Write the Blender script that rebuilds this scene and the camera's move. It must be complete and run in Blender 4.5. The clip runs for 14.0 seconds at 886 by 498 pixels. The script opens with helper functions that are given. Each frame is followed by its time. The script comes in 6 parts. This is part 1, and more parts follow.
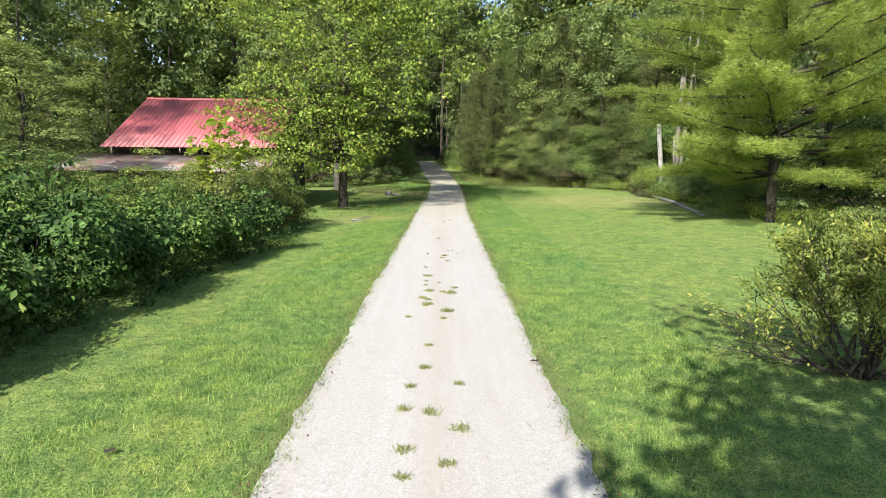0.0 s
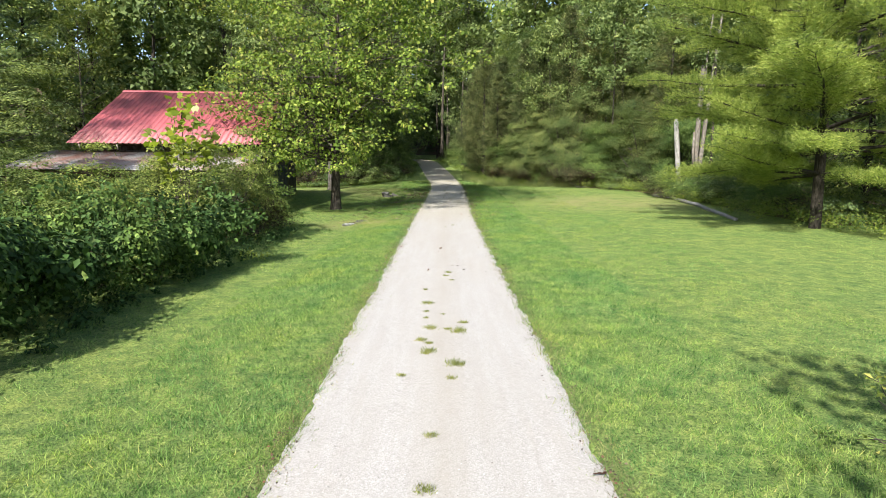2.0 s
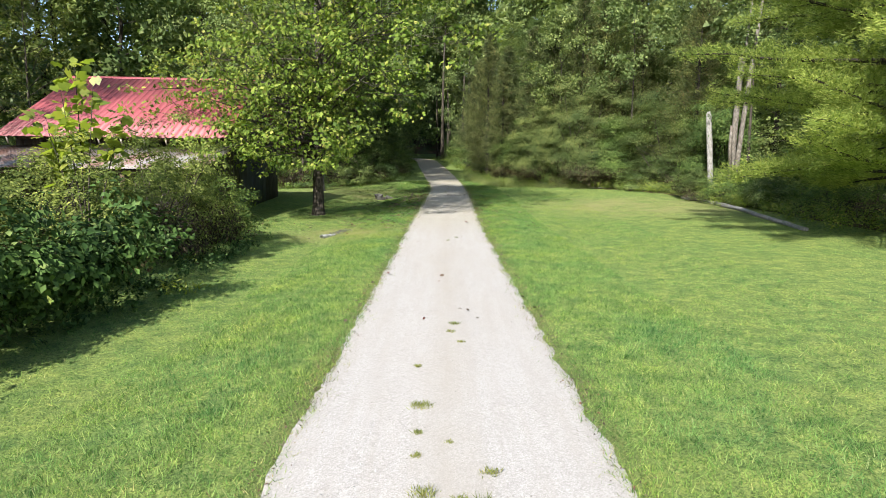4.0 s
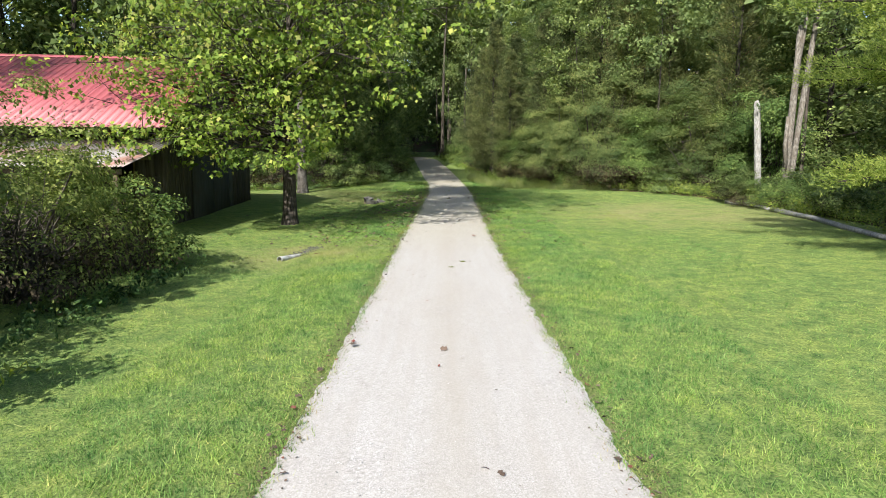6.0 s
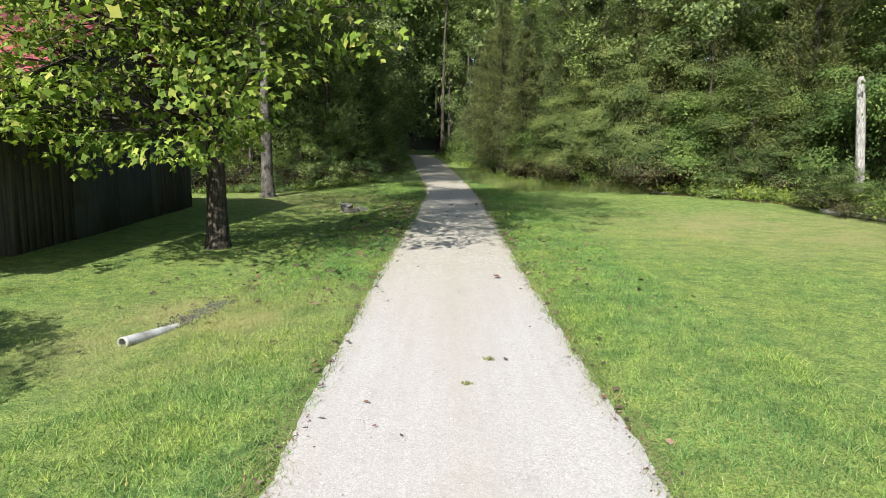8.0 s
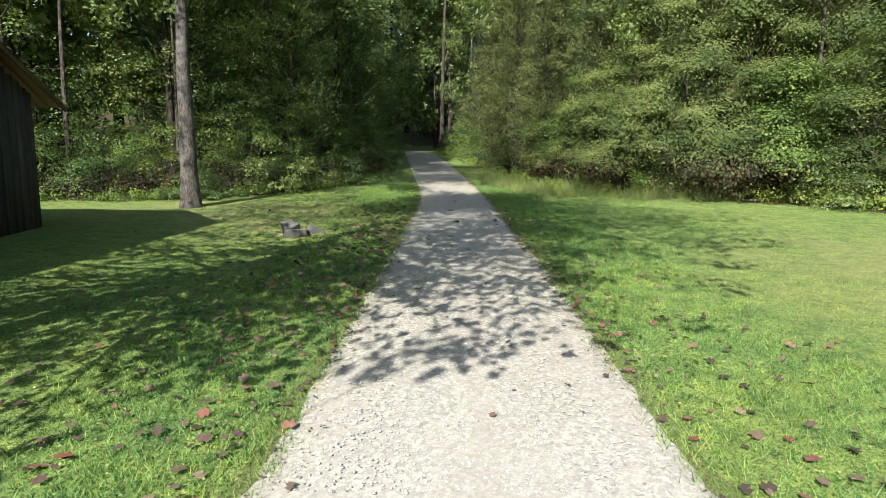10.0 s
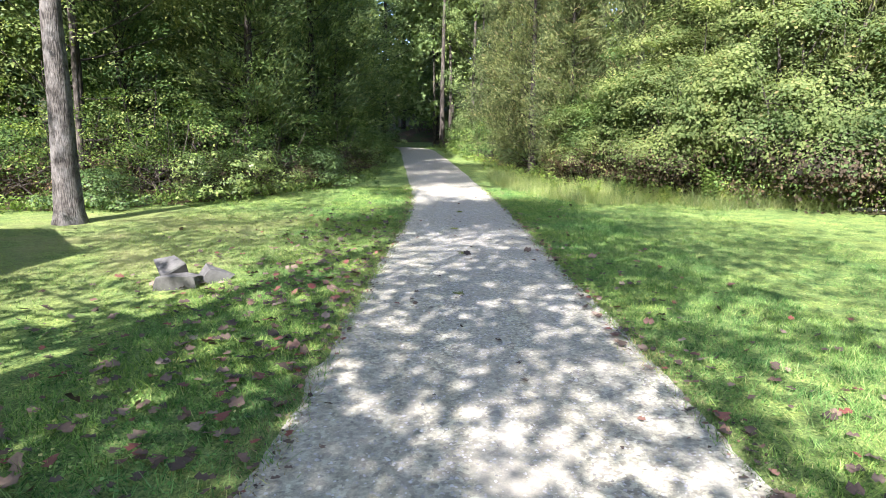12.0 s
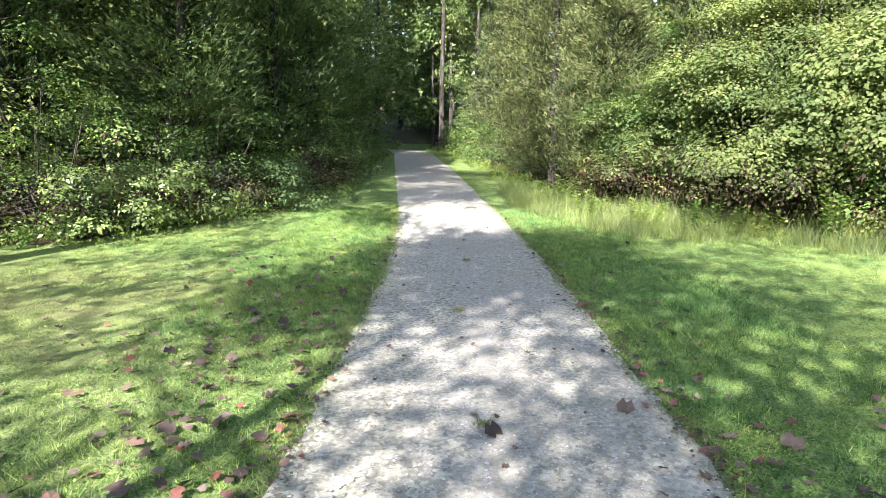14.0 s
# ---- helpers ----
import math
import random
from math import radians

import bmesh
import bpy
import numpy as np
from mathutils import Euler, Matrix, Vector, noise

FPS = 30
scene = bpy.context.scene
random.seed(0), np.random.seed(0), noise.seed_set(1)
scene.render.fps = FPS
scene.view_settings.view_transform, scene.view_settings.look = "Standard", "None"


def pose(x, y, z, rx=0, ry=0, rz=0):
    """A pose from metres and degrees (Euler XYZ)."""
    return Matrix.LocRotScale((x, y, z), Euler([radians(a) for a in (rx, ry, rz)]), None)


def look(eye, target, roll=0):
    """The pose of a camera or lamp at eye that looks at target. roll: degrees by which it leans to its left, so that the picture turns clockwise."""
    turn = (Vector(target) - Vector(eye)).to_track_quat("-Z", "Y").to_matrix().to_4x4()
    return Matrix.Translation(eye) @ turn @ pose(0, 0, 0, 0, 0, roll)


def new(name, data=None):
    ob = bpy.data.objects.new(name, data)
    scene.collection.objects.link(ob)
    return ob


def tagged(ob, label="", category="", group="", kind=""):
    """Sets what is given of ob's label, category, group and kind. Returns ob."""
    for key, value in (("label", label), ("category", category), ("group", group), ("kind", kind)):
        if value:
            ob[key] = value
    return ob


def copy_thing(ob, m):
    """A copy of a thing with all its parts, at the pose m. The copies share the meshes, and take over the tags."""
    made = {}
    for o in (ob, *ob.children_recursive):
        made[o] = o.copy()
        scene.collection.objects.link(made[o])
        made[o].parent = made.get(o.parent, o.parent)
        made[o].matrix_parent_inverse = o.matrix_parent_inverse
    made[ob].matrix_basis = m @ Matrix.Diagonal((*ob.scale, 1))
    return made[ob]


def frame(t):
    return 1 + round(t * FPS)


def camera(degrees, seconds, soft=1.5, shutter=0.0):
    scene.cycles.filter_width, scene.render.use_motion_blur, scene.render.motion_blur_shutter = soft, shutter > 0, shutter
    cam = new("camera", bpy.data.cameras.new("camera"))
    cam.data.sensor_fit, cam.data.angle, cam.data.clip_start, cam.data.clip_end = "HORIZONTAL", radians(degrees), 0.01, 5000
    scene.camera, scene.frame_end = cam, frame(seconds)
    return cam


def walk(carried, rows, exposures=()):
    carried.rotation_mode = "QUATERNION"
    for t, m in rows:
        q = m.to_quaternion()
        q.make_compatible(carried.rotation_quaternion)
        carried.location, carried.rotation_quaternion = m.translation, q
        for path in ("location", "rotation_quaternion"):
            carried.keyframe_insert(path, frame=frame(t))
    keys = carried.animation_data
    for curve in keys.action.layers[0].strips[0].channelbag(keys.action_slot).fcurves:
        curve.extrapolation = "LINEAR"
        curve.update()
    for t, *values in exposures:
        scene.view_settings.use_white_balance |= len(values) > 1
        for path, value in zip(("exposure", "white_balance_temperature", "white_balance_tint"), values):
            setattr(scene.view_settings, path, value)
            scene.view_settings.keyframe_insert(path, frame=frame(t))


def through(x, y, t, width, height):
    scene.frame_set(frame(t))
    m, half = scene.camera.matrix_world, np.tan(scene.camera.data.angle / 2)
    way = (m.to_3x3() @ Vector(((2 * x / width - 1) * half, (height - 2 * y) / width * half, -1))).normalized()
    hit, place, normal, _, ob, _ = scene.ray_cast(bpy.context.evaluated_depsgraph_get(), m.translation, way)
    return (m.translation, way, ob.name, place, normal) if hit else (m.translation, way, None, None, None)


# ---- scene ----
# The camera: a drone gliding low along the drive.
cam = camera(74.0, 14.0, soft=0.8)
PATH = [
    (0, (0.000, -0.029, 2.880), (-0.002, 9.871, 1.467), 0.42),
    (0.5, (-0.036, 0.437, 2.880), (-0.037, 10.337, 1.464), 0.44),
    (1, (-0.072, 1.121, 2.869), (-0.073, 11.019, 1.448), 0.43),
    (1.5, (-0.085, 2.059, 2.849), (-0.085, 11.957, 1.426), 0.47),
    (2, (-0.097, 3.209, 2.828), (-0.099, 13.107, 1.405), 0.46),
    (2.5, (-0.114, 4.465, 2.807), (-0.115, 14.363, 1.382), 0.47),
    (3, (-0.133, 5.767, 2.783), (-0.133, 15.665, 1.357), 0.46),
    (5.5, (-0.199, 12.806, 2.673), (-0.194, 22.704, 1.244), 0.55),
    (6, (-0.211, 14.326, 2.658), (-0.206, 24.222, 1.221), 0.56),
    (6.5, (-0.223, 15.859, 2.619), (-0.220, 25.755, 1.181), 0.57),
    (7, (-0.235, 17.684, 2.590), (-0.230, 27.579, 1.147), 0.61),
    (7.5, (-0.259, 19.937, 2.577), (-0.250, 29.832, 1.128), 0.65),
    (8, (-0.278, 22.445, 2.524), (-0.264, 32.340, 1.077), 0.63),
    (10.5, (-0.334, 34.449, 2.372), (-0.305, 44.338, 0.889), 0.62),
    (11, (-0.322, 36.278, 2.328), (-0.298, 46.167, 0.843), 0.60),
    (11.5, (-0.317, 38.020, 2.296), (-0.294, 47.909, 0.811), 0.57),
    (12, (-0.310, 39.645, 2.267), (-0.289, 49.533, 0.777), 0.56),
    (12.5, (-0.305, 41.279, 2.287), (-0.283, 51.167, 0.793), 0.52),
    (13, (-0.293, 42.929, 2.500), (-0.273, 52.816, 0.997), 0.51),
    (13.5, (-0.280, 44.547, 2.709), (-0.260, 54.434, 1.211), 0.52),
    (14, (-0.254, 46.049, 2.676), (-0.239, 55.936, 1.179), 0.52),
]
# the picture brightens as the drone nears the shade of the wood
EXPOSURES = [(0, 1.24, 6550, 11), (3, 1.18, 6500, 12), (8, 1.13, 6400, 12), (10.5, 1.42, 6200, 12), (11, 1.70, 6050, 14), (11.5, 2.08, 5950, 19), (12.5, 2.34, 6000, 20), (13.5, 2.40, 6000, 20), (14, 2.42, 6000, 20)]
walk(cam, [(t, look(eye, target, roll)) for t, eye, target, roll in PATH], EXPOSURES)

# ---- light ----
SUN_EL, SUN_AZ = radians(37.4), radians(201.0)   # azimuth clockwise from +y
world = bpy.data.worlds.new("world")
scene.world = world
world.use_nodes = True
wn = world.node_tree.nodes
sky = wn.new("ShaderNodeTexSky")
sky.sky_type, sky.sun_disc = "NISHITA", False
sky.sun_elevation, sky.sun_rotation = SUN_EL, SUN_AZ
sky.air_density, sky.dust_density, sky.ozone_density = 1.0, 1.2, 1.2
world.node_tree.links.new(sky.outputs[0], wn["Background"].inputs[0])
wn["Background"].inputs[1].default_value = 0.115
sun = new("sun", bpy.data.lights.new("sun", "SUN"))
sun.data.energy, sun.data.angle, sun.data.color = 5.0, radians(0.53), (1.0, 0.96, 0.88)
sun_dir = Vector((math.sin(SUN_AZ) * math.cos(SUN_EL), math.cos(SUN_AZ) * math.cos(SUN_EL), math.sin(SUN_EL)))
sun.matrix_world = look(sun_dir * 100, (0, 0, 0))

# ---- shared helpers ----


def part(name, V, F, material, parent=None, label="", smooth=False, location=None):
    """One mesh object from vertex and face arrays (F may be a list of equal-sided face arrays)."""
    groups = F if isinstance(F, list) else [F]
    me = bpy.data.meshes.new(name)
    V = np.asarray(V, dtype=np.float32)
    me.vertices.add(len(V))
    me.vertices.foreach_set("co", V.ravel())
    idx = np.concatenate([np.asarray(g).ravel() for g in groups]).astype(np.int32)
    starts, at = [], 0
    for g in groups:
        n, k = np.asarray(g).shape
        starts.append(at + k * np.arange(n))
        at += n * k
    starts = np.concatenate(starts).astype(np.int32)
    me.loops.add(len(idx))
    me.loops.foreach_set("vertex_index", idx)
    me.polygons.add(len(starts))
    me.polygons.foreach_set("loop_start", starts)
    if smooth:
        me.polygons.foreach_set("use_smooth", np.ones(len(starts), dtype=bool))
    me.update(calc_edges=True)
    me.materials.append(material)
    ob = new(name, me)
    if parent is not None:
        ob.parent = parent
    if location is not None:
        ob.location = location
    if label:
        tagged(ob, label)
    return ob


def share(name, mesh, parent, m):
    """One more piece on a mesh that alike pieces share."""
    ob = new(name, mesh)
    ob.parent = parent
    ob.matrix_basis = m
    return ob


def thing(name, label, category, location=(0, 0, 0), group="", turn=0.0, kind=""):
    ob = new(name)
    ob.empty_display_size = 0.2
    ob.matrix_basis = pose(*location, 0, 0, turn)
    return tagged(ob, label, category, group, kind)


def merge(pieces):
    """Pieces of (V, F) with equal face sizes into one."""
    Vs, Fs, at = [], [], 0
    for V, F in pieces:
        Vs.append(V)
        Fs.append(np.asarray(F) + at)
        at += len(V)
    return np.concatenate(Vs), np.concatenate(Fs)


def box(x0, x1, y0, y1, z0, z1):
    V = np.array([(x, y, z) for z in (z0, z1) for y in (y0, y1) for x in (x0, x1)], float)
    F = np.array([(0, 2, 3, 1), (4, 5, 7, 6), (0, 1, 5, 4), (2, 6, 7, 3), (0, 4, 6, 2), (1, 3, 7, 5)])
    return V, F


def unit(a):
    return a / np.maximum(np.linalg.norm(a, axis=-1, keepdims=True), 1e-9)


def tube(points, radii, sides=8):
    """A tapered tube along points, closed at its end."""
    P = np.asarray(points, float)
    T = unit(np.gradient(P, axis=0))
    ref = np.array([0.31, 0.95, 0.05])
    A = unit(np.cross(T, ref))
    B = np.cross(T, A)
    ang = np.linspace(0, 2 * np.pi, sides, endpoint=False)
    R = np.asarray(radii, float)[:, None, None]
    V = P[:, None] + R * (np.cos(ang)[None, :, None] * A[:, None] + np.sin(ang)[None, :, None] * B[:, None])
    n = len(P)
    i, j = np.meshgrid(np.arange(n - 1), np.arange(sides), indexing="ij")
    k = (j + 1) % sides
    F = np.stack([i * sides + j, i * sides + k, (i + 1) * sides + k, (i + 1) * sides + j], -1).reshape(-1, 4)
    return V.reshape(-1, 3), F


def sliver_arrays(C, D, N, L, W):
    """Leaves seen half edge-on: one uneven triangle each."""
    D = unit(D)
    S = unit(np.cross(N, D))
    L, W = np.broadcast_to(L, len(C))[:, None], np.broadcast_to(W, len(C))[:, None]
    side = np.where(np.arange(len(C)) % 2 == 0, 1.0, -1.0)[:, None]
    V = np.stack([C - D * L * 0.5 - S * W * 0.3 * side, C - D * L * 0.1 + S * W * 0.7 * side, C + D * L * 0.5 - S * W * 0.2 * side], 1).reshape(-1, 3)
    F = np.arange(3 * len(C)).reshape(-1, 3)
    F[1::2] = F[1::2, ::-1]
    return V, F


def leaf_arrays(C, D, N, L, W, fold=0.18):
    """Folded pointed leaves: two triangles each."""
    D = unit(D)
    S = unit(np.cross(N, D))
    N = np.cross(D, S)
    L, W = np.broadcast_to(L, len(C))[:, None], np.broadcast_to(W, len(C))[:, None]
    base, tip = C - D * L * 0.5, C + D * L * 0.5
    mid = C - D * L * 0.06 + N * W * fold
    V = np.stack([base, mid + S * W * 0.5, tip, mid - S * W * 0.5], 1).reshape(-1, 3)
    o = 4 * np.arange(len(C))[:, None]
    F = np.concatenate([o + [0, 2, 1], o + [0, 3, 2]])
    return V, F


def toothed_arrays(C, D, N, L, fold=0.12):
    """Broad three-pointed leaves, one six-cornered face each."""
    D = unit(D)
    S = unit(np.cross(N, D))
    N = np.cross(D, S)
    shape = [(-0.5, 0, 0), (0.02, 0.46, 1), (0.1, 0.22, 0.4), (0.55, 0, 0.5), (0.1, -0.22, 0.4), (0.02, -0.46, 1)]
    L = np.broadcast_to(L, len(C))[:, None]
    V = np.stack([C + D * L * a + S * L * b - N * L * fold * c for a, b, c in shape], 1).reshape(-1, 3)
    return V, np.arange(6 * len(C)).reshape(-1, 6)[:, ::-1]


def lobed_arrays(C, D, N, L, fold=0.12):
    """Broad lobed leaves, one eight-cornered face each."""
    D = unit(D)
    S = unit(np.cross(N, D))
    N = np.cross(D, S)
    shape = [(-0.5, 0, 0), (-0.24, 0.46, 1), (0.0, 0.24, 0.5), (0.24, 0.46, 1), (0.55, 0, 0.5), (0.24, -0.46, 1), (0.0, -0.24, 0.5), (-0.24, -0.46, 1)]
    L = np.broadcast_to(L, len(C))[:, None]
    V = np.stack([C + D * L * a + S * L * b - N * L * fold * c for a, b, c in shape], 1).reshape(-1, 3)
    return V, np.arange(8 * len(C)).reshape(-1, 8)[:, ::-1]


def smooth01(a):
    a = np.clip(a, 0, 1)
    return a * a * (3 - 2 * a)


def fold_noise(x, y, s=1.0, o=0.0):
    """A cheap smooth wobble in -1..1 for arrays."""
    return (np.sin(x * 0.73 * s + 1.3 + o) * np.cos(y * 0.61 * s + 0.4 * o) + np.sin(x * 1.37 * s - y * 1.11 * s + 2.1 + o) * 0.6
            + np.sin(x * 2.9 * s + y * 2.3 * s + o) * 0.3) / 1.9


# ---- the lie of the land ----
GY = [-200, -20, 0, 8, 15, 24, 34, 42, 50, 56, 62, 68, 79, 96, 110, 150, 400]
GZ = [-0.4, -0.05, 0.0, 0.04, 0.07, 0.08, 0.15, 0.32, 0.50, 0.62, 0.88, 1.29, 2.16, 3.25, 3.95, 6.3, 12]
CY = [-300, 0, 20, 36, 43, 50, 57, 62, 68, 79, 94, 101, 106, 112, 150]
CX = [-0.1, -0.1, -0.1, -0.06, 0.14, 0.17, 0.27, 0.1, -0.37, -1.34, -2.6, -3.7, -7.0, -14.0, -60.0]


def profile(y, ys, vs):
    return (np.interp(y - 2.5, ys, vs) + np.interp(y, ys, vs) * 2 + np.interp(y + 2.5, ys, vs)) / 4


def ground_z(x, y):
    x, y = np.asarray(x, float), np.asarray(y, float)
    z = profile(y, GY, GZ)
    left = smooth01((-x - 2.2) / 2.4) * (1 - smooth01((-x - 6.4) / 3.6)) * smooth01((y - 8) / 8) * smooth01((57 - y) / 11)
    z = z - 0.19 * left
    right = smooth01((x - 5) / 9) * smooth01((y - 15) / 15) * smooth01((75 - y) / 10)
    z = z + 0.22 * right
    rough = smooth01((np.abs(x) - 2.2) / 3)
    hill = 0.3 * np.maximum(0, np.abs(x) - 34) + 0.24 * np.maximum(0, y - 118)
    z = z + 46 * (1 - np.exp(-hill / 46)) * smooth01((y + 10) / 60)
    return z + 0.035 * rough * fold_noise(x, y, 0.9)


def drive_x(y):
    return profile(np.asarray(y, float), CY, CX)


def gz(x, y):
    return float(ground_z(x, y))


# ---- materials ----
def material(name, rough=0.8, spec=0.3):
    m = bpy.data.materials.new(name)
    m.use_nodes = True
    nt = m.node_tree
    b = nt.nodes["Principled BSDF"]
    b.inputs["Roughness"].default_value = rough
    b.inputs["Specular IOR Level"].default_value = spec
    return m, nt, b


REFLECT = 0.72   # share of the mixed colours that the surfaces throw back


def paint(nt, b, col):
    """Lays a mixed colour on a surface at its natural reflectance."""
    n = nt.nodes.new("ShaderNodeMix")
    n.data_type, n.blend_type = "RGBA", "MULTIPLY"
    n.inputs[0].default_value = 1.0
    n.inputs[7].default_value = (REFLECT, REFLECT, REFLECT, 1)
    nt.links.new(col, n.inputs[6])
    nt.links.new(n.outputs[2], b.inputs["Base Color"])
    return n.outputs[2]


def node(nt, kind, **inputs):
    n = nt.nodes.new(kind)
    for k, v in inputs.items():
        n.inputs[k.replace("_", " ")].default_value = v
    return n


def ramp(nt, fac, stops):
    r = nt.nodes.new("ShaderNodeValToRGB")
    while len(r.color_ramp.elements) < len(stops):
        r.color_ramp.elements.new(0.5)
    for e, (p, c) in zip(r.color_ramp.elements, stops):
        e.position, e.color = p, (*c, 1)
    nt.links.new(fac, r.inputs[0])
    return r.outputs[0]


def mixc(nt, fac, a, b, how="MIX"):
    n = nt.nodes.new("ShaderNodeMix")
    n.data_type, n.blend_type = "RGBA", how
    for sock, v in ((n.inputs[0], fac), (n.inputs[6], a), (n.inputs[7], b)):
        if isinstance(v, (int, float)):
            sock.default_value = v
        elif isinstance(v, tuple):
            sock.default_value = (*v, 1)
        else:
            nt.links.new(v, sock)
    return n.outputs[2]


def noise_out(nt, scale, detail=3.0, rough=0.55, stretch=None, coords="Object"):
    if coords == "World":
        src = nt.nodes.new("ShaderNodeNewGeometry").outputs["Position"]
    else:
        src = nt.nodes.new("ShaderNodeTexCoord").outputs[coords]
    if stretch:
        mp = nt.nodes.new("ShaderNodeMapping")
        mp.inputs["Scale"].default_value = stretch
        nt.links.new(src, mp.inputs[0])
        src = mp.outputs[0]
    n = node(nt, "ShaderNodeTexNoise", Scale=scale, Detail=detail, Roughness=rough)
    nt.links.new(src, n.inputs["Vector"])
    return n.outputs[0]


def bump(nt, b, height, strength=0.5, distance=0.02):
    n = node(nt, "ShaderNodeBump", Strength=strength, Distance=distance)
    nt.links.new(height, n.inputs["Height"])
    nt.links.new(n.outputs[0], b.inputs["Normal"])


DRY = [(-7.5, 52.5, 6.5), (11.0, 42.0, 8.0), (-4.2, 31.5, 3.5)]   # x, y, radius of parched grass


def dry_mask(nt):
    """Where the lawn has turned straw-yellow, with ragged limits."""
    src = nt.nodes.new("ShaderNodeNewGeometry").outputs["Position"]
    total = None
    for x, y, rad in DRY:
        d = nt.nodes.new("ShaderNodeVectorMath")
        d.operation = "DISTANCE"
        d.inputs[1].default_value = (x, y, 0.4)
        nt.links.new(src, d.inputs[0])
        near = nt.nodes.new("ShaderNodeMapRange")
        near.inputs["From Min"].default_value, near.inputs["From Max"].default_value = rad, rad * 0.3
        nt.links.new(d.outputs["Value"], near.inputs["Value"])
        if total is None:
            total = near.outputs[0]
        else:
            mx = nt.nodes.new("ShaderNodeMath")
            mx.operation = "MAXIMUM"
            nt.links.new(total, mx.inputs[0])
            nt.links.new(near.outputs[0], mx.inputs[1])
            total = mx.outputs[0]
    mul = nt.nodes.new("ShaderNodeMath")
    mul.operation = "MULTIPLY"
    nt.links.new(total, mul.inputs[0])
    nt.links.new(ramp(nt, noise_out(nt, 0.55, 5.0, 0.65, coords="World"), [(0.36, (0.1, 0.1, 0.1)), (0.62, (0.8, 0.8, 0.8))]), mul.inputs[1])
    return mul.outputs[0]


def leaf_material(name, stops, through=0.38, rough=0.45, spec=0.35, patch=1.0, glow=1.5, tones=((0.52, 0.57, 0.60), (1.32, 1.25, 1.14)), dry=None, vary=1.0, tufts=None):
    """Foliage: tint by leaf and by patch, light passing through the blade."""
    m, nt, b = material(name, rough, spec)
    g = nt.nodes.new("ShaderNodeNewGeometry")
    col = ramp(nt, g.outputs["Random Per Island"], stops)
    pn = ramp(nt, noise_out(nt, patch, 2.0, coords="Object"), [(0.34, tones[0]), (0.66, tones[1])])
    col = mixc(nt, 1.0, col, pn, "MULTIPLY")
    oi = nt.nodes.new("ShaderNodeObjectInfo")
    tint = ramp(nt, oi.outputs["Random"], [(0.0, (0.68, 0.76, 0.80)), (0.5, (1.0, 1.0, 1.0)), (1.0, (1.30, 1.18, 1.02))])
    col = mixc(nt, vary, col, tint, "MULTIPLY")
    if tufts:
        col = mixc(nt, 1.0, col, ramp(nt, noise_out(nt, tufts, 6.0, 0.8), [(0.36, (0.56, 0.68, 0.72)), (0.5, (1.0, 1.0, 1.0)), (0.64, (1.36, 1.26, 1.14))]), "MULTIPLY")
    if dry:
        col = mixc(nt, dry_mask(nt), col, dry)
    col = paint(nt, b, mixc(nt, 1.0, col, (1.0, 1.02, 0.96), "MULTIPLY"))
    t = nt.nodes.new("ShaderNodeBsdfTranslucent")
    nt.links.new(mixc(nt, 1.0, col, (glow * 0.92, glow * 0.98, 0.8), "MULTIPLY"), t.inputs[0])
    mix = nt.nodes.new("ShaderNodeMixShader")
    mix.inputs[0].default_value = through
    out = nt.nodes["Material Output"]
    nt.links.new(b.outputs[0], mix.inputs[1])
    nt.links.new(t.outputs[0], mix.inputs[2])
    nt.links.new(mix.outputs[0], out.inputs[0])
    return m


def bark_material(name, dark, light, scale=7.0, patchy=None):
    m, nt, b = material(name, 0.9, 0.15)
    n1 = noise_out(nt, scale, 6.0, 0.72, (1, 1, 0.35))
    ridge = noise_out(nt, scale * 2.6, 3.0, 0.6, (1, 1, 0.2))
    col = ramp(nt, n1, [(0.32, dark), (0.66, light)])
    col = mixc(nt, ramp(nt, ridge, [(0.40, (0.75, 0.75, 0.75)), (0.56, (0, 0, 0))]), col, tuple(c * 0.45 for c in dark))
    n2 = noise_out(nt, 2.6, 5.0, 0.65)
    col = mixc(nt, ramp(nt, n2, [(0.45, (0, 0, 0)), (0.68, (0.75, 0.75, 0.75))]), col, patchy or tuple(c * 0.6 for c in dark))
    paint(nt, b, col)
    bump(nt, b, ridge, 1.0, 0.04)
    return m


# leaves
M_LEAF_SYC = leaf_material("broad_leaf", [(0, (0.09, 0.16, 0.03)), (0.5, (0.20, 0.29, 0.055)), (0.85, (0.32, 0.41, 0.085)), (1, (0.45, 0.44, 0.14))], 0.38, 0.6, 0.12, vary=0.0)
M_LEAF_FOREST = leaf_material("forest_leaf", [(0, (0.12, 0.175, 0.065)), (0.6, (0.215, 0.295, 0.11)), (1, (0.33, 0.40, 0.18))], 0.3, 0.65, 0.08)
# lighter for the sunlit edge; patch tones paint in lit masses and dark gaps
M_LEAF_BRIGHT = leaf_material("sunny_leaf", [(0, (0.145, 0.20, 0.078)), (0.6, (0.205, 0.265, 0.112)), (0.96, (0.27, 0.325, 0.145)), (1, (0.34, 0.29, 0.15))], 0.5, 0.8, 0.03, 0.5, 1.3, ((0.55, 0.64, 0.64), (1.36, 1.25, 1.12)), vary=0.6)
M_LEAF_THICKET = leaf_material("thicket_leaf", [(0, (0.095, 0.165, 0.055)), (0.6, (0.16, 0.255, 0.085)), (1, (0.25, 0.335, 0.12))], 0.36, 0.7, 0.08, 0.6, vary=0.5)
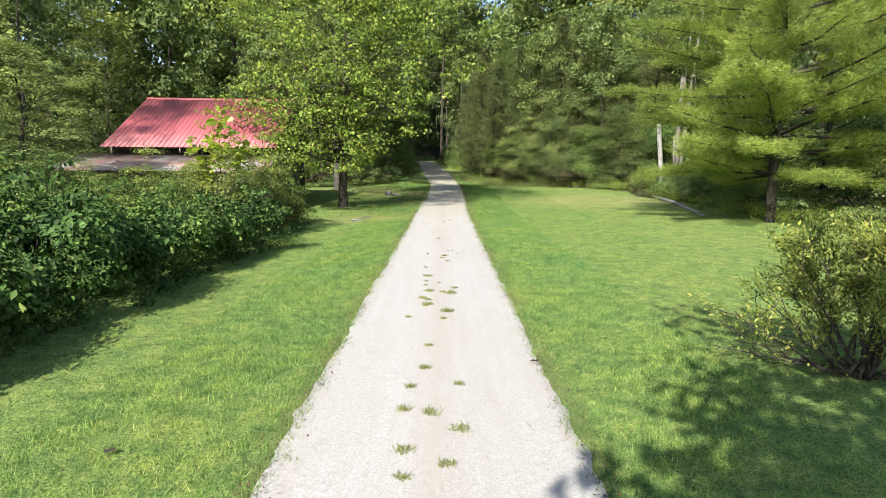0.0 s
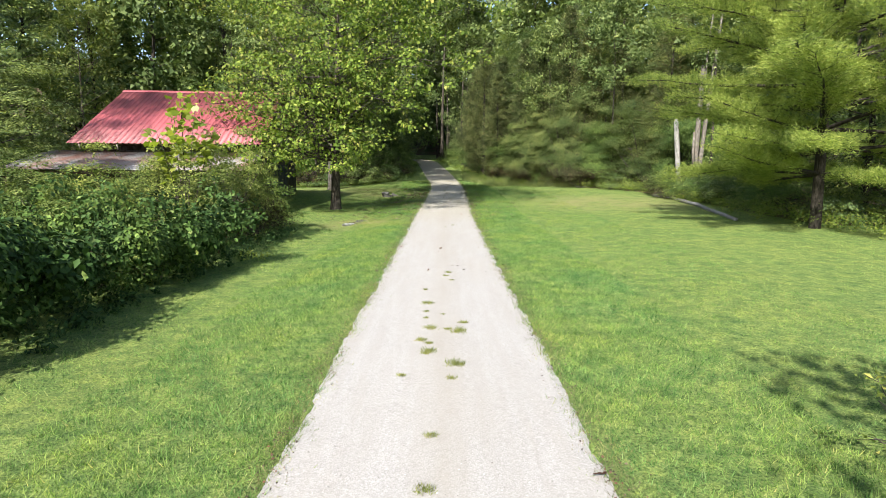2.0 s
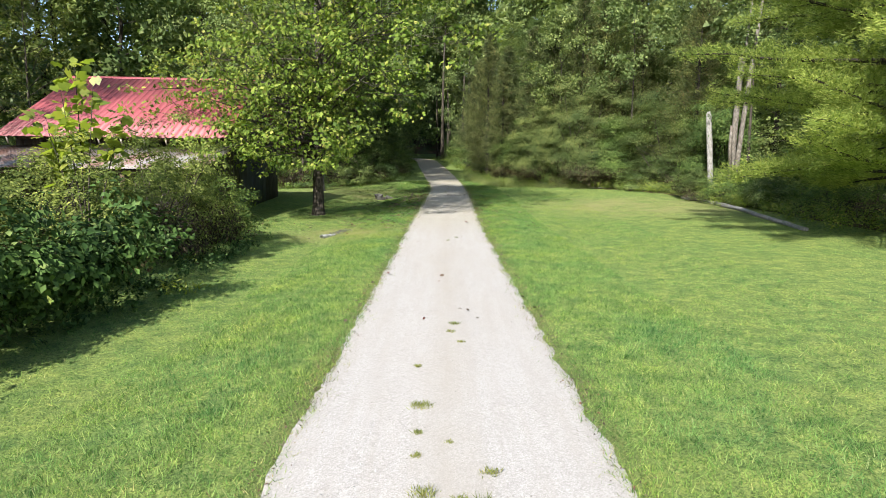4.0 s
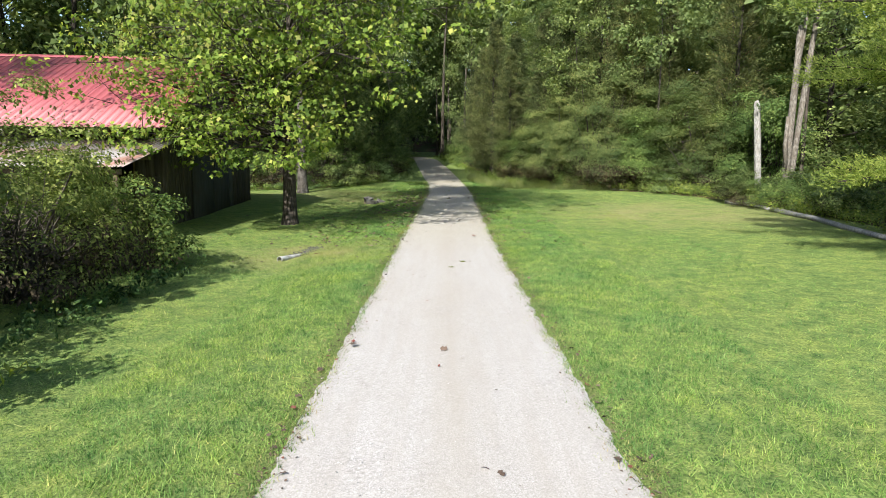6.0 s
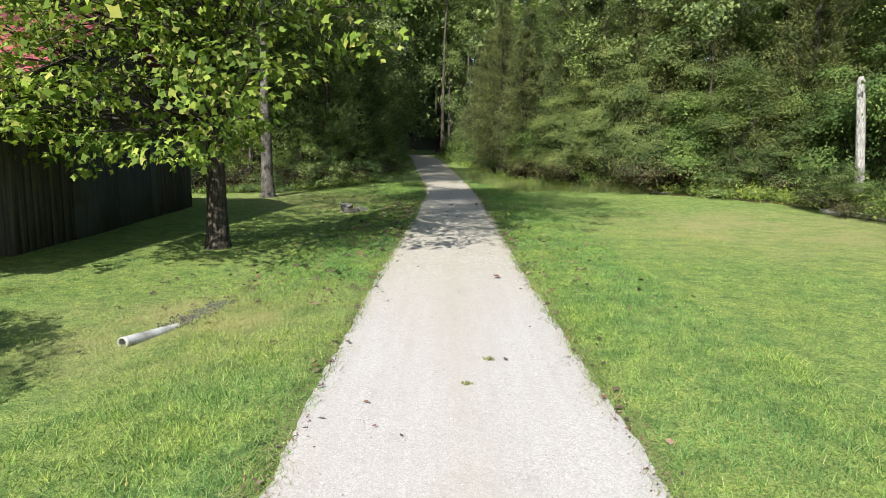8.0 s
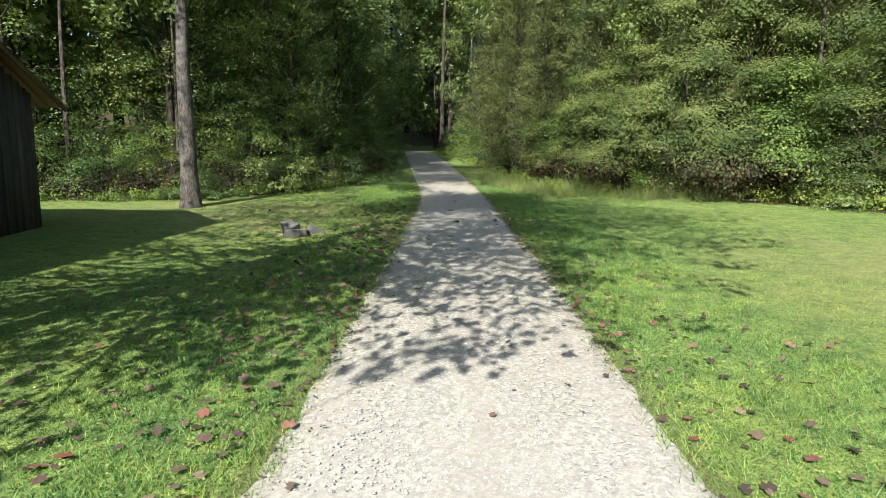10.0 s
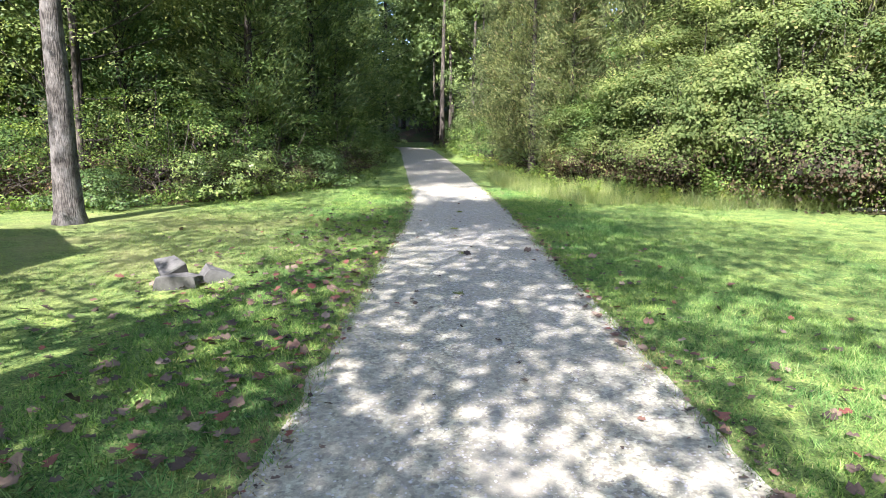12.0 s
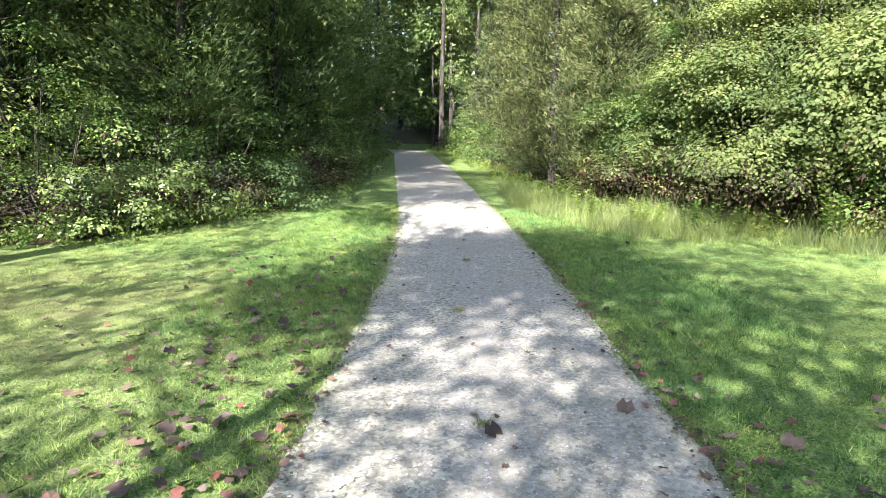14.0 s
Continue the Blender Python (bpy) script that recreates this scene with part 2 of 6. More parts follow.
# withered brown, kept dark so it also paints the voids under the shrubs
M_LEAF_DEAD_SHADE = leaf_material("withered_shaded_leaf", [(0, (0.035, 0.027, 0.02)), (0.6, (0.075, 0.056, 0.04)), (1, (0.13, 0.10, 0.065))], 0.15, 0.8, 0.1)
M_LEAF_DARK = leaf_material("dark_leaf", [(0, (0.085, 0.14, 0.05)), (0.6, (0.18, 0.265, 0.095)), (1, (0.30, 0.38, 0.15))], 0.36)
M_LEAF_YELLOW = leaf_material("yellowing_leaf", [(0, (0.12, 0.17, 0.045)), (0.6, (0.22, 0.27, 0.08)), (1, (0.36, 0.36, 0.12))], 0.4)
M_LEAF_HEDGE = leaf_material("hedge_leaf", [(0, (0.04, 0.08, 0.022)), (0.6, (0.078, 0.15, 0.038)), (0.92, (0.15, 0.24, 0.07)), (1, (0.24, 0.30, 0.10))], 0.06, 0.6, 0.12)
M_LEAF_SHRUB = leaf_material("shrub_leaf", [(0, (0.07, 0.125, 0.04)), (0.6, (0.14, 0.225, 0.06)), (1, (0.29, 0.35, 0.11))], 0.3, 0.6, 0.1)
M_LEAF_OLIVE = leaf_material("olive_leaf", [(0, (0.09, 0.13, 0.035)), (0.6, (0.19, 0.25, 0.07)), (1, (0.33, 0.37, 0.13))], 0.3, 0.6, 0.1, vary=0.5)
M_LEAF_BUSH = leaf_material("lime_leaf", [(0, (0.16, 0.23, 0.05)), (0.5, (0.29, 0.36, 0.085)), (1, (0.54, 0.52, 0.16))], 0.35, 0.6, 0.12, vary=0.0)
M_NEEDLE = leaf_material("pine_needle", [(0, (0.15, 0.215, 0.06)), (0.6, (0.31, 0.395, 0.10)), (1, (0.48, 0.52, 0.17))], 0.42, 0.75, 0.06, 0.35, tones=((0.74, 0.78, 0.78), (1.3, 1.24, 1.12)), vary=0.0)
M_CEDAR = leaf_material("cedar_spray", [(0, (0.08, 0.105, 0.045)), (0.6, (0.15, 0.185, 0.08)), (0.9, (0.235, 0.26, 0.11)), (1, (0.24, 0.185, 0.11))], 0.3, 0.75, 0.06, vary=0.5)
M_HEMLOCK = leaf_material("hemlock_spray", [(0, (0.075, 0.12, 0.05)), (0.6, (0.155, 0.225, 0.085)), (0.95, (0.26, 0.33, 0.125)), (1, (0.28, 0.25, 0.13))], 0.3, 0.6, 0.12)
M_WEED = leaf_material("weed_leaf", [(0, (0.10, 0.18, 0.03)), (0.6, (0.18, 0.28, 0.05)), (1, (0.32, 0.36, 0.10))], 0.35)
M_BLADE = leaf_material("grass_blade", [(0, (0.05, 0.125, 0.035)), (0.5, (0.195, 0.335, 0.098)), (0.95, (0.345, 0.475, 0.17)), (1, (0.52, 0.50, 0.24))], 0.32, 0.8, 0.03, 0.45, 1.5, ((0.80, 0.92, 1.0), (1.20, 1.07, 0.90)), (0.40, 0.38, 0.16), 0.0, 2.4)
M_TALL = leaf_material("tall_grass_blade", [(0, (0.16, 0.235, 0.06)), (0.6, (0.27, 0.34, 0.11)), (1, (0.44, 0.43, 0.21))], 0.35, 0.55, vary=0.0)
M_BARK = bark_material("grey_brown_bark", (0.05, 0.042, 0.033), (0.19, 0.165, 0.135))
M_BARK_PALE = bark_material("pale_bark", (0.05, 0.044, 0.037), (0.19, 0.172, 0.147), 13.0, (0.25, 0.24, 0.215))
M_BARK_DARK = bark_material("dark_bark", (0.03, 0.026, 0.02), (0.11, 0.095, 0.075))
M_DEADWOOD = bark_material("bleached_deadwood", (0.16, 0.145, 0.12), (0.38, 0.355, 0.31), 9.0, (0.16, 0.13, 0.10))


def make_ground_material():
    m, nt, b = material("lawn", 0.95, 0.1)
    big = noise_out(nt, 0.22, 4.0)
    fine = noise_out(nt, 9.0, 5.0, 0.7)
    blade_shade = noise_out(nt, 30.0, 5.0, 0.8)
    col = ramp(nt, fine, [(0.30, (0.115, 0.18, 0.05)), (0.5, (0.21, 0.287, 0.08)), (0.72, (0.295, 0.362, 0.118))])
    col = mixc(nt, ramp(nt, big, [(0.42, (0, 0, 0)), (0.62, (0.35, 0.35, 0.35))]), col, (0.27, 0.32, 0.09))
    col = mixc(nt, ramp(nt, noise_out(nt, 0.8, 5.0, 0.65), [(0.5, (0, 0, 0)), (0.62, (0.3, 0.3, 0.3))]), col, (0.135, 0.25, 0.07))
    col = mixc(nt, 1.0, col, ramp(nt, noise_out(nt, 2.4, 6.0, 0.8), [(0.36, (0.58, 0.69, 0.73)), (0.5, (1.0, 1.0, 1.0)), (0.64, (1.36, 1.26, 1.14))]), "MULTIPLY")
    dirt = ramp(nt, noise_out(nt, 1.4, 6.0, 0.7), [(0.62, (0, 0, 0)), (0.78, (0.5, 0.5, 0.5))])
    col = mixc(nt, dirt, col, (0.21, 0.205, 0.08))
    # fine mottle paints small shadows and lit tips among the grass blades
    col = mixc(nt, 1.0, col, ramp(nt, blade_shade, [(0.38, (0.36, 0.42, 0.40)), (0.5, (0.97, 1.0, 1.0)), (0.62, (1.38, 1.35, 1.3))]), "MULTIPLY")
    col = mixc(nt, dry_mask(nt), col, mixc(nt, fine, (0.24, 0.22, 0.09), (0.44, 0.42, 0.19)))
    paint(nt, b, col)
    bump(nt, b, noise_out(nt, 26.0, 4.0, 0.7), 0.8, 0.05)
    return m


def make_gravel_material():
    m, nt, b = material("limestone_gravel", 0.92, 0.12)
    tc = nt.nodes.new("ShaderNodeTexCoord")
    at = nt.nodes.new("ShaderNodeAttribute")
    at.attribute_name = "across"

    def cells(scale):
        warp = nt.nodes.new("ShaderNodeVectorMath")
        warp.operation = "ADD"
        nz = node(nt, "ShaderNodeTexNoise", Scale=scale * 0.6, Detail=2.0)
        nt.links.new(tc.outputs["Object"], nz.inputs["Vector"])
        sc = nt.nodes.new("ShaderNodeVectorMath")
        sc.operation = "SCALE"
        sc.inputs["Scale"].default_value = 0.9 / scale
        nt.links.new(nz.outputs["Color"], sc.inputs[0])
        nt.links.new(tc.outputs["Object"], warp.inputs[0])
        nt.links.new(sc.outputs[0], warp.inputs[1])
        vor = node(nt, "ShaderNodeTexVoronoi", Scale=scale)
        nt.links.new(warp.outputs[0], vor.inputs["Vector"])
        bw = nt.nodes.new("ShaderNodeRGBToBW")
        nt.links.new(vor.outputs["Color"], bw.inputs[0])
        return bw.outputs[0]

    def band(stops):
        """A mask by the distance from the drive's middle, broken up by noise."""
        ad = nt.nodes.new("ShaderNodeMath")
        ad.operation = "MULTIPLY_ADD"
        nt.links.new(noise_out(nt, 4.0, 6.0, 0.7, (1, 0.55, 1)), ad.inputs[0])
        ad.inputs[1].default_value = 0.42
        nt.links.new(at.outputs["Fac"], ad.inputs[2])
        return ramp(nt, ad.outputs[0], stops)
    tone, tone2 = cells(85.0), cells(38.0)
    fine = noise_out(nt, 120.0, 4.0, 0.7)
    big = noise_out(nt, 0.5, 5.0, 0.6, (1, 0.3, 1))
    streak = noise_out(nt, 3.0, 4.0, 0.6, (2.2, 0.12, 1))
    mid = noise_out(nt, 2.6, 5.0, 0.65, (1, 0.5, 1))
    col = ramp(nt, tone, [(0.15, (0.40, 0.385, 0.36)), (0.5, (0.50, 0.485, 0.46)), (0.9, (0.61, 0.595, 0.57))])
    coarse = ramp(nt, tone2, [(0.1, (0.27, 0.255, 0.235)), (0.5, (0.45, 0.43, 0.405)), (0.9, (0.68, 0.665, 0.635))])
    col = mixc(nt, ramp(nt, mid, [(0.46, (0, 0, 0)), (0.70, (0.55, 0.55, 0.55))]), col, coarse)
    # the stretch past the barn is coarser and dirtier
    pos = nt.nodes.new("ShaderNodeSeparateXYZ")
    nt.links.new(tc.outputs["Object"], pos.inputs[0])
    far = nt.nodes.new("ShaderNodeMapRange")
    far.inputs["From Min"].default_value, far.inputs["From Max"].default_value, far.inputs["To Max"].default_value = 31.0, 42.0, 0.85
    nt.links.new(pos.outputs["Y"], far.inputs["Value"])
    tone3 = cells(27.0)
    rubble = ramp(nt, tone3, [(0.15, (0.20, 0.185, 0.155)), (0.45, (0.46, 0.43, 0.365)), (0.85, (0.74, 0.705, 0.625))])
    rubble = mixc(nt, ramp(nt, noise_out(nt, 1.2, 5.0, 0.7, (1, 0.4, 1)), [(0.42, (0, 0, 0)), (0.62, (0.6, 0.6, 0.6))]), rubble, (0.43, 0.38, 0.305))
    rubble = mixc(nt, 1.0, rubble, ramp(nt, noise_out(nt, 17.0, 5.0, 0.85), [(0.38, (0.5, 0.49, 0.47)), (0.5, (1.0, 1.0, 1.0)), (0.62, (1.4, 1.4, 1.4))]), "MULTIPLY")
    # tint warms and darkens the far gravel against the blue light in shade
    rubble = mixc(nt, 1.0, rubble, (0.93, 0.94, 0.77), "MULTIPLY")
    col = mixc(nt, far.outputs[0], col, rubble)
    col = mixc(nt, ramp(nt, streak, [(0.35, (0.35, 0.35, 0.35)), (0.6, (0, 0, 0))]), col, (0.43, 0.40, 0.355))
    col = mixc(nt, ramp(nt, big, [(0.45, (0, 0, 0)), (0.75, (0.4, 0.4, 0.4))]), col, (0.43, 0.385, 0.32))
    col = mixc(nt, band([(0.16, (0.45, 0.45, 0.45)), (0.46, (0, 0, 0))]), col, (0.41, 0.37, 0.305))
    col = mixc(nt, band([(1.06, (0, 0, 0)), (1.24, (0.85, 0.85, 0.85))]), col, ramp(nt, fine, [(0.35, (0.15, 0.125, 0.085)), (0.65, (0.37, 0.33, 0.26))]))
    col = mixc(nt, ramp(nt, fine, [(0.32, (0.3, 0.3, 0.3)), (0.55, (0, 0, 0))]), col, (0.29, 0.27, 0.24))
    paint(nt, b, col)
    bump(nt, b, tone, 0.5, 0.01)
    return m


M_LAWN, M_GRAVEL = make_ground_material(), make_gravel_material()


# ---- ground, one sheet to the horizon ----
def axis(lo, hi, step, far, n):
    mid = np.arange(lo, hi + 1e-6, step)
    grow = np.geomspace(step * 2, far, n)
    return np.concatenate([lo - grow[::-1], mid, hi + grow])


def grid_faces(nr, nc):
    i, j = np.meshgrid(np.arange(nr - 1), np.arange(nc - 1), indexing="ij")
    return np.stack([i * nc + j, i * nc + j + 1, (i + 1) * nc + j + 1, (i + 1) * nc + j], -1).reshape(-1, 4)


gx, gy = axis(-30, 30, 0.75, 900, 14), axis(-14, 112, 0.75, 900, 14)
X, Y = np.meshgrid(gx, gy)


def in_wood(x, y):
    """Where the trees stand, in place of the lawn."""
    edge = np.interp(y, [-20, 20, 30, 46, 54, 58, 62, 66, 80, 96, 120], [60, 30, 16.2, 16.6, 14.6, 11.5, 8.2, 5.0, 2.6, 1.2, -2])
    left = np.interp(y, [-20, 21, 30, 50, 56, 58, 62, 66, 80, 96, 120], [-17, -14, -15, -19, -17, -10, -7.0, -4.6, -5.4, -6.6, -10])
    return (x > edge) | (x < left) | (y > 118)


ground = part("ground", np.stack([X, Y, ground_z(X, Y)], -1).reshape(-1, 3), grid_faces(len(gy), len(gx)), M_LAWN, smooth=True)
M_LITTER, lnt, lb = material("leaf_litter", 0.95, 0.1)
ln1 = noise_out(lnt, 7.0, 6.0, 0.7)
paint(lnt, lb, mixc(lnt, ramp(lnt, noise_out(lnt, 0.5, 4.0), [(0.42, (0, 0, 0)), (0.62, (0.85, 0.85, 0.85))]), ramp(lnt, ln1, [(0.3, (0.045, 0.032, 0.02)), (0.7, (0.15, 0.10, 0.055))]), (0.05, 0.085, 0.022)))
bump(lnt, lb, ln1, 0.8, 0.06)
ground.data.materials.append(M_LITTER)
mid_x, mid_y = (gx[:-1] + gx[1:]) / 2, (gy[:-1] + gy[1:]) / 2
MX, MY = np.meshgrid(mid_x, mid_y)
ground.data.polygons.foreach_set("material_index", in_wood(MX, MY).astype(np.int32).ravel())
tagged(ground, "mown green lawn with clover and thin soil patches", "lawn", kind="structure")


# ---- gravel drive ----
def build_drive():
    ys = np.arange(-8, 112, 0.08)
    us = np.array([-1, -0.96, -0.9, -0.8, -0.55, -0.3, 0, 0.3, 0.55, 0.8, 0.9, 0.96, 1])
    lift = np.array([-0.03, 0.003, 0.008, 0.014, 0.006, 0.018, 0.028, 0.018, 0.006, 0.014, 0.008, 0.003, -0.03])
    r = np.random.default_rng(3)

    def ragged():
        fine = np.convolve(r.normal(0, 1, len(ys)), np.ones(4) / 4, "same") * 0.045
        wide = np.convolve(r.normal(0, 1, len(ys)), np.hanning(51) / 25, "same") * 0.11
        return fine + wide
    half = 1.61 + 0.02 * smooth01((ys - 30) / 10)
    left, right = half + ragged(), half + ragged()
    c = drive_x(ys)
    w = np.where(us[None] < 0, left[:, None], right[:, None])
    X = c[:, None] + us[None] * w
    Y = np.repeat(ys[:, None], len(us), 1)
    Z = ground_z(X, Y) + lift[None] + 0.006 * fold_noise(X * 6, Y * 6)
    ob = part("gravel_drive", np.stack([X, Y, Z], -1).reshape(-1, 3), grid_faces(len(ys), len(us)), M_GRAVEL, smooth=True)
    across = ob.data.attributes.new("across", "FLOAT", "POINT")
    across.data.foreach_set("value", np.repeat(np.abs(us)[None], len(ys), 0).ravel().astype(np.float32))
    return ob


tagged(build_drive(), "pale crushed limestone gravel drive with two worn wheel tracks", "driveway", kind="structure")


# ---- worn verge: thin soil and dry grass between gravel and lawn ----
def make_verge_material():
    m, nt, b = material("worn_verge", 0.95, 0.08)
    at = nt.nodes.new("ShaderNodeAttribute")
    at.attribute_name = "across"
    fine = noise_out(nt, 60.0, 5.0, 0.8)
    soil = ramp(nt, fine, [(0.32, (0.10, 0.082, 0.05)), (0.5, (0.27, 0.235, 0.15)), (0.66, (0.46, 0.43, 0.36))])
    turf = ramp(nt, noise_out(nt, 30.0, 5.0, 0.8), [(0.36, (0.06, 0.10, 0.03)), (0.5, (0.20, 0.27, 0.08)), (0.64, (0.31, 0.36, 0.13))])
    ad = nt.nodes.new("ShaderNodeMath")
    ad.operation = "MULTIPLY_ADD"
    nt.links.new(noise_out(nt, 9.0, 5.0, 0.75), ad.inputs[0])
    ad.inputs[1].default_value = 1.6
    nt.links.new(at.outputs["Fac"], ad.inputs[2])
    paint(nt, b, mixc(nt, ramp(nt, ad.outputs[0], [(0.95, (0, 0, 0)), (1.35, (1, 1, 1))]), soil, turf))
    bump(nt, b, fine, 0.8, 0.03)
    return m


M_VERGE = make_verge_material()


def build_verge(side):
    r = np.random.default_rng(50 + side)
    ys = np.arange(-8, 70, 0.1)
    ws = np.array([0.0, 0.35, 0.7, 1.0])
    wide = 0.30 + np.convolve(r.normal(0, 1, len(ys)), np.hanning(15) / 7, "same") * 0.10 + r.normal(0, 0.03, len(ys))
    X = drive_x(ys)[:, None] + side * (1.46 + ws[None] * np.maximum(0.16, wide)[:, None])
    Y = np.repeat(ys[:, None], 4, 1)
    Z = ground_z(X, Y) + np.array([-0.012, 0.005, 0.005, -0.012])[None]
    F = grid_faces(len(ys), 4)
    ob = part("verge", np.stack([X, Y, Z], -1).reshape(-1, 3), F if side > 0 else F[:, ::-1], M_VERGE, smooth=True)
    at = ob.data.attributes.new("across", "FLOAT", "POINT")
    at.data.foreach_set("value", np.repeat(ws[None], len(ys), 0).ravel().astype(np.float32))
    tagged(ob, "worn edge of thin soil and dry grass beside the drive", "verge", kind="structure")


build_verge(-1)
build_verge(1)

# ---- trees and shrubs ----
def curve_branch(r, start, way, length, n=6, rise=0.0, wobble=0.12):
    way = np.array(way, float)
    pts, p = [np.array(start, float)], np.array(start, float)
    for _ in range(n - 1):
        way = unit(way + r.normal(0, wobble, 3) + np.array([0, 0, rise]))
        p = p + way * length / (n - 1)
        pts.append(p.copy())
    return np.array(pts)


def clump_leaves(r, centres, radii, counts, size, flat=0.65, up=0.8, droop=0.25, lean=(-0.13, -0.33)):
    """Leaves strewn through clumps, turned to the light."""
    counts = np.asarray(counts, int)
    k = np.repeat(np.arange(len(centres)), counts)
    n = len(k)
    d = unit(r.normal(0, 1, (n, 3)))
    rad = r.random(n) ** 0.45
    off = d * rad[:, None] * np.asarray(radii)[k][:, None] * np.array([1, 1, flat])
    C = np.asarray(centres)[k] + off
    tilt = r.normal(0, 0.42, (len(centres), 3))
    N = unit(np.array([*lean, up * 0.55]) + tilt[k] * 0.8 + d * 0.75 + r.normal(0, 0.28, (n, 3)))
    D = unit(r.normal(0, 1, (n, 3)) + d * 0.8 - np.array([0, 0, droop]))
    D = unit(D - N * (D * N).sum(1, keepdims=True))
    L = size * r.uniform(0.65, 1.3, n)
    return C, D, N, L


def dome_leaves(r, centres, outs, radii, counts, size, droop=0.4, shell=0.6):
    """Leaves over the top and outer side of each clump, shingled to the light, hollow and dark below."""
    counts = np.asarray(counts, int)
    k = np.repeat(np.arange(len(centres)), counts)
    n = len(k)
    d = unit(r.normal(0, 1, (n, 3)))
    d[:, 2] = np.where(r.random(n) < 0.82, np.abs(d[:, 2]), d[:, 2])
    d = unit(d + np.asarray(outs)[k] * 0.45 + np.array([0, 0, 0.15]))
    lumps = 1 + 0.22 * np.sin(d[:, 0] * 5 + k * 1.7) * np.cos(d[:, 1] * 5 + k * 2.9)
    off = d * (np.asarray(radii)[k] * lumps * (shell + (1.08 - shell) * r.random(n)))[:, None] * [1.05, 1.05, 0.84]
    N = unit(d + np.array([-0.08, -0.22, 0.32]) + r.normal(0, 0.24, (n, 3)))
    D = unit(r.normal(0, 0.7, (n, 3)) + d * 0.5 - np.array([0, 0, droop]))
    D = unit(D - N * (D * N).sum(1, keepdims=True))
    return np.asarray(centres)[k] + off, D, N, size * (0.55 + 0.9 * r.random(n) ** 1.8)


def broadleaf(name, label, seed, H, trunk_r, low, R, limbs, per_clump, leaf, clump, leaf_mat, bark, top=0.55, lobed=False, lean=(0, 0), category="tree", low_shape=0.75, reach=None, twigs=True, skirts=(), flat=0.65, fine=False):
    """A tapered trunk, limbs, twigs and a crown of leaf clumps with gaps."""
    r = np.random.default_rng(seed)
    root = thing(name, label, category)
    zs = np.linspace(-0.3, H * 0.93, 12)
    wob = np.cumsum(r.normal(0, 0.006 * H, (12, 2)), 0) * np.linspace(0, 1, 12)[:, None]
    T = np.stack([wob[:, 0] + lean[0] * zs, wob[:, 1] + lean[1] * zs, zs], 1)
    rad = trunk_r * (1 - np.linspace(0, 0.93, 12)) ** 1.2
    rad[0] *= 1.55
    T = np.insert(T, 1, T[0] * [1, 1, 0] + [0, 0, 0.35], 0)
    rad = np.insert(rad, 1, trunk_r * 1.06)
    wood = [tube(T, rad, 10)]
    centres, sizes = [], []
    for i in range(limbs):
        f = (i + r.random() * 0.6) / limbs
        h = low + (H * 0.95 - low) * f ** 0.9
        base = np.array([np.interp(h, T[:, 2], T[:, 0]), np.interp(h, T[:, 2], T[:, 1]), h])
        az = i * 2.39996 + r.normal(0, 0.35)
        shape = low_shape + (1 - low_shape) * min(1, f / 0.3) if f < 0.3 else 1 - ((f - 0.3) / 0.7) ** 1.6 * (1 - 0.22)
        length = R * shape * r.uniform(0.72, 1.12)
        if reach:
            length *= 1 + reach[1] * math.cos(az - radians(reach[0])) * (1 - f)
        el = radians(8 + 55 * f * top + r.normal(0, 7))
        way = (math.cos(az) * math.cos(el), math.sin(az) * math.cos(el), math.sin(el))
        rise = 0.03
        first = 0
        for count, z0, z1, a0, a1, far in skirts:
            if first <= i < first + count:
                az_deg = a0 + (a1 - a0) * (i - first + r.random()) / count
                h = z0 + (z1 - z0) * r.random()
                base = np.array([np.interp(h, T[:, 2], T[:, 0]), np.interp(h, T[:, 2], T[:, 1]), h])
                short = 0.8 if az_deg > 296 and h < 4.2 else 1.0
                az, el, length, rise = radians(az_deg), radians(r.normal(7, 4)), far * r.uniform(0.7, 1.1) * short, 0.0
                way = (math.cos(az) * math.cos(el), math.sin(az) * math.cos(el), math.sin(el))
            first += count
        P = curve_branch(r, base, way, length, 7, rise, 0.10)
        P[:, 2] = np.maximum(P[:, 2], base[2] - 0.5)
        br = max(0.02, 0.33 * np.interp(h, T[:, 2], rad))
        wood.append(tube(P, br * (1 - np.linspace(0, 0.85, 7)), 5))
        for q in range(2 + int(length * 0.6) if fine else 3 + int(length * 0.75) if lobed else 5 + int(length)):
            at = r.uniform(0.2, 1.0)
            s = P[min(6, int(at * 6))] * (1 - (at * 6) % 1) + P[min(6, int(at * 6) + 1)] * ((at * 6) % 1)
            d = unit(unit(P[-1] - P[0]) + r.normal(0, 0.75, 3) + [0, 0, 0.1])
            tw = curve_branch(r, s, d, length * r.uniform(0.16, 0.36) + 0.3, 4, -0.02, 0.15)
            if skirts and (tw[-1][2] < 1.85 + (0.45 if tw[-1][0] > 2 else 0.13) * max(0.0, math.hypot(tw[-1][0], tw[-1][1]) - 1.5) or (tw[-1][0] > 6.0 and tw[-1][2] < 6.5)):
                continue   # the lower boughs stop short of the drive and clear the ground
            if twigs:
                wood.append(tube(tw, br * 0.28 * (1 - np.linspace(0, 0.8, 4)), 3))
            centres.append(tw[-1])
            sizes.append(clump * r.uniform(0.6, 1.25))
        centres.append(P[-1])
        sizes.append(clump * r.uniform(0.7, 1.1))
    sizes = np.array(sizes)
    quads = merge(wood)
    part("trunk", *quads, bark, root, smooth=True)
    counts = np.maximum(6, per_clump * (sizes / clump) ** 2).astype(int)
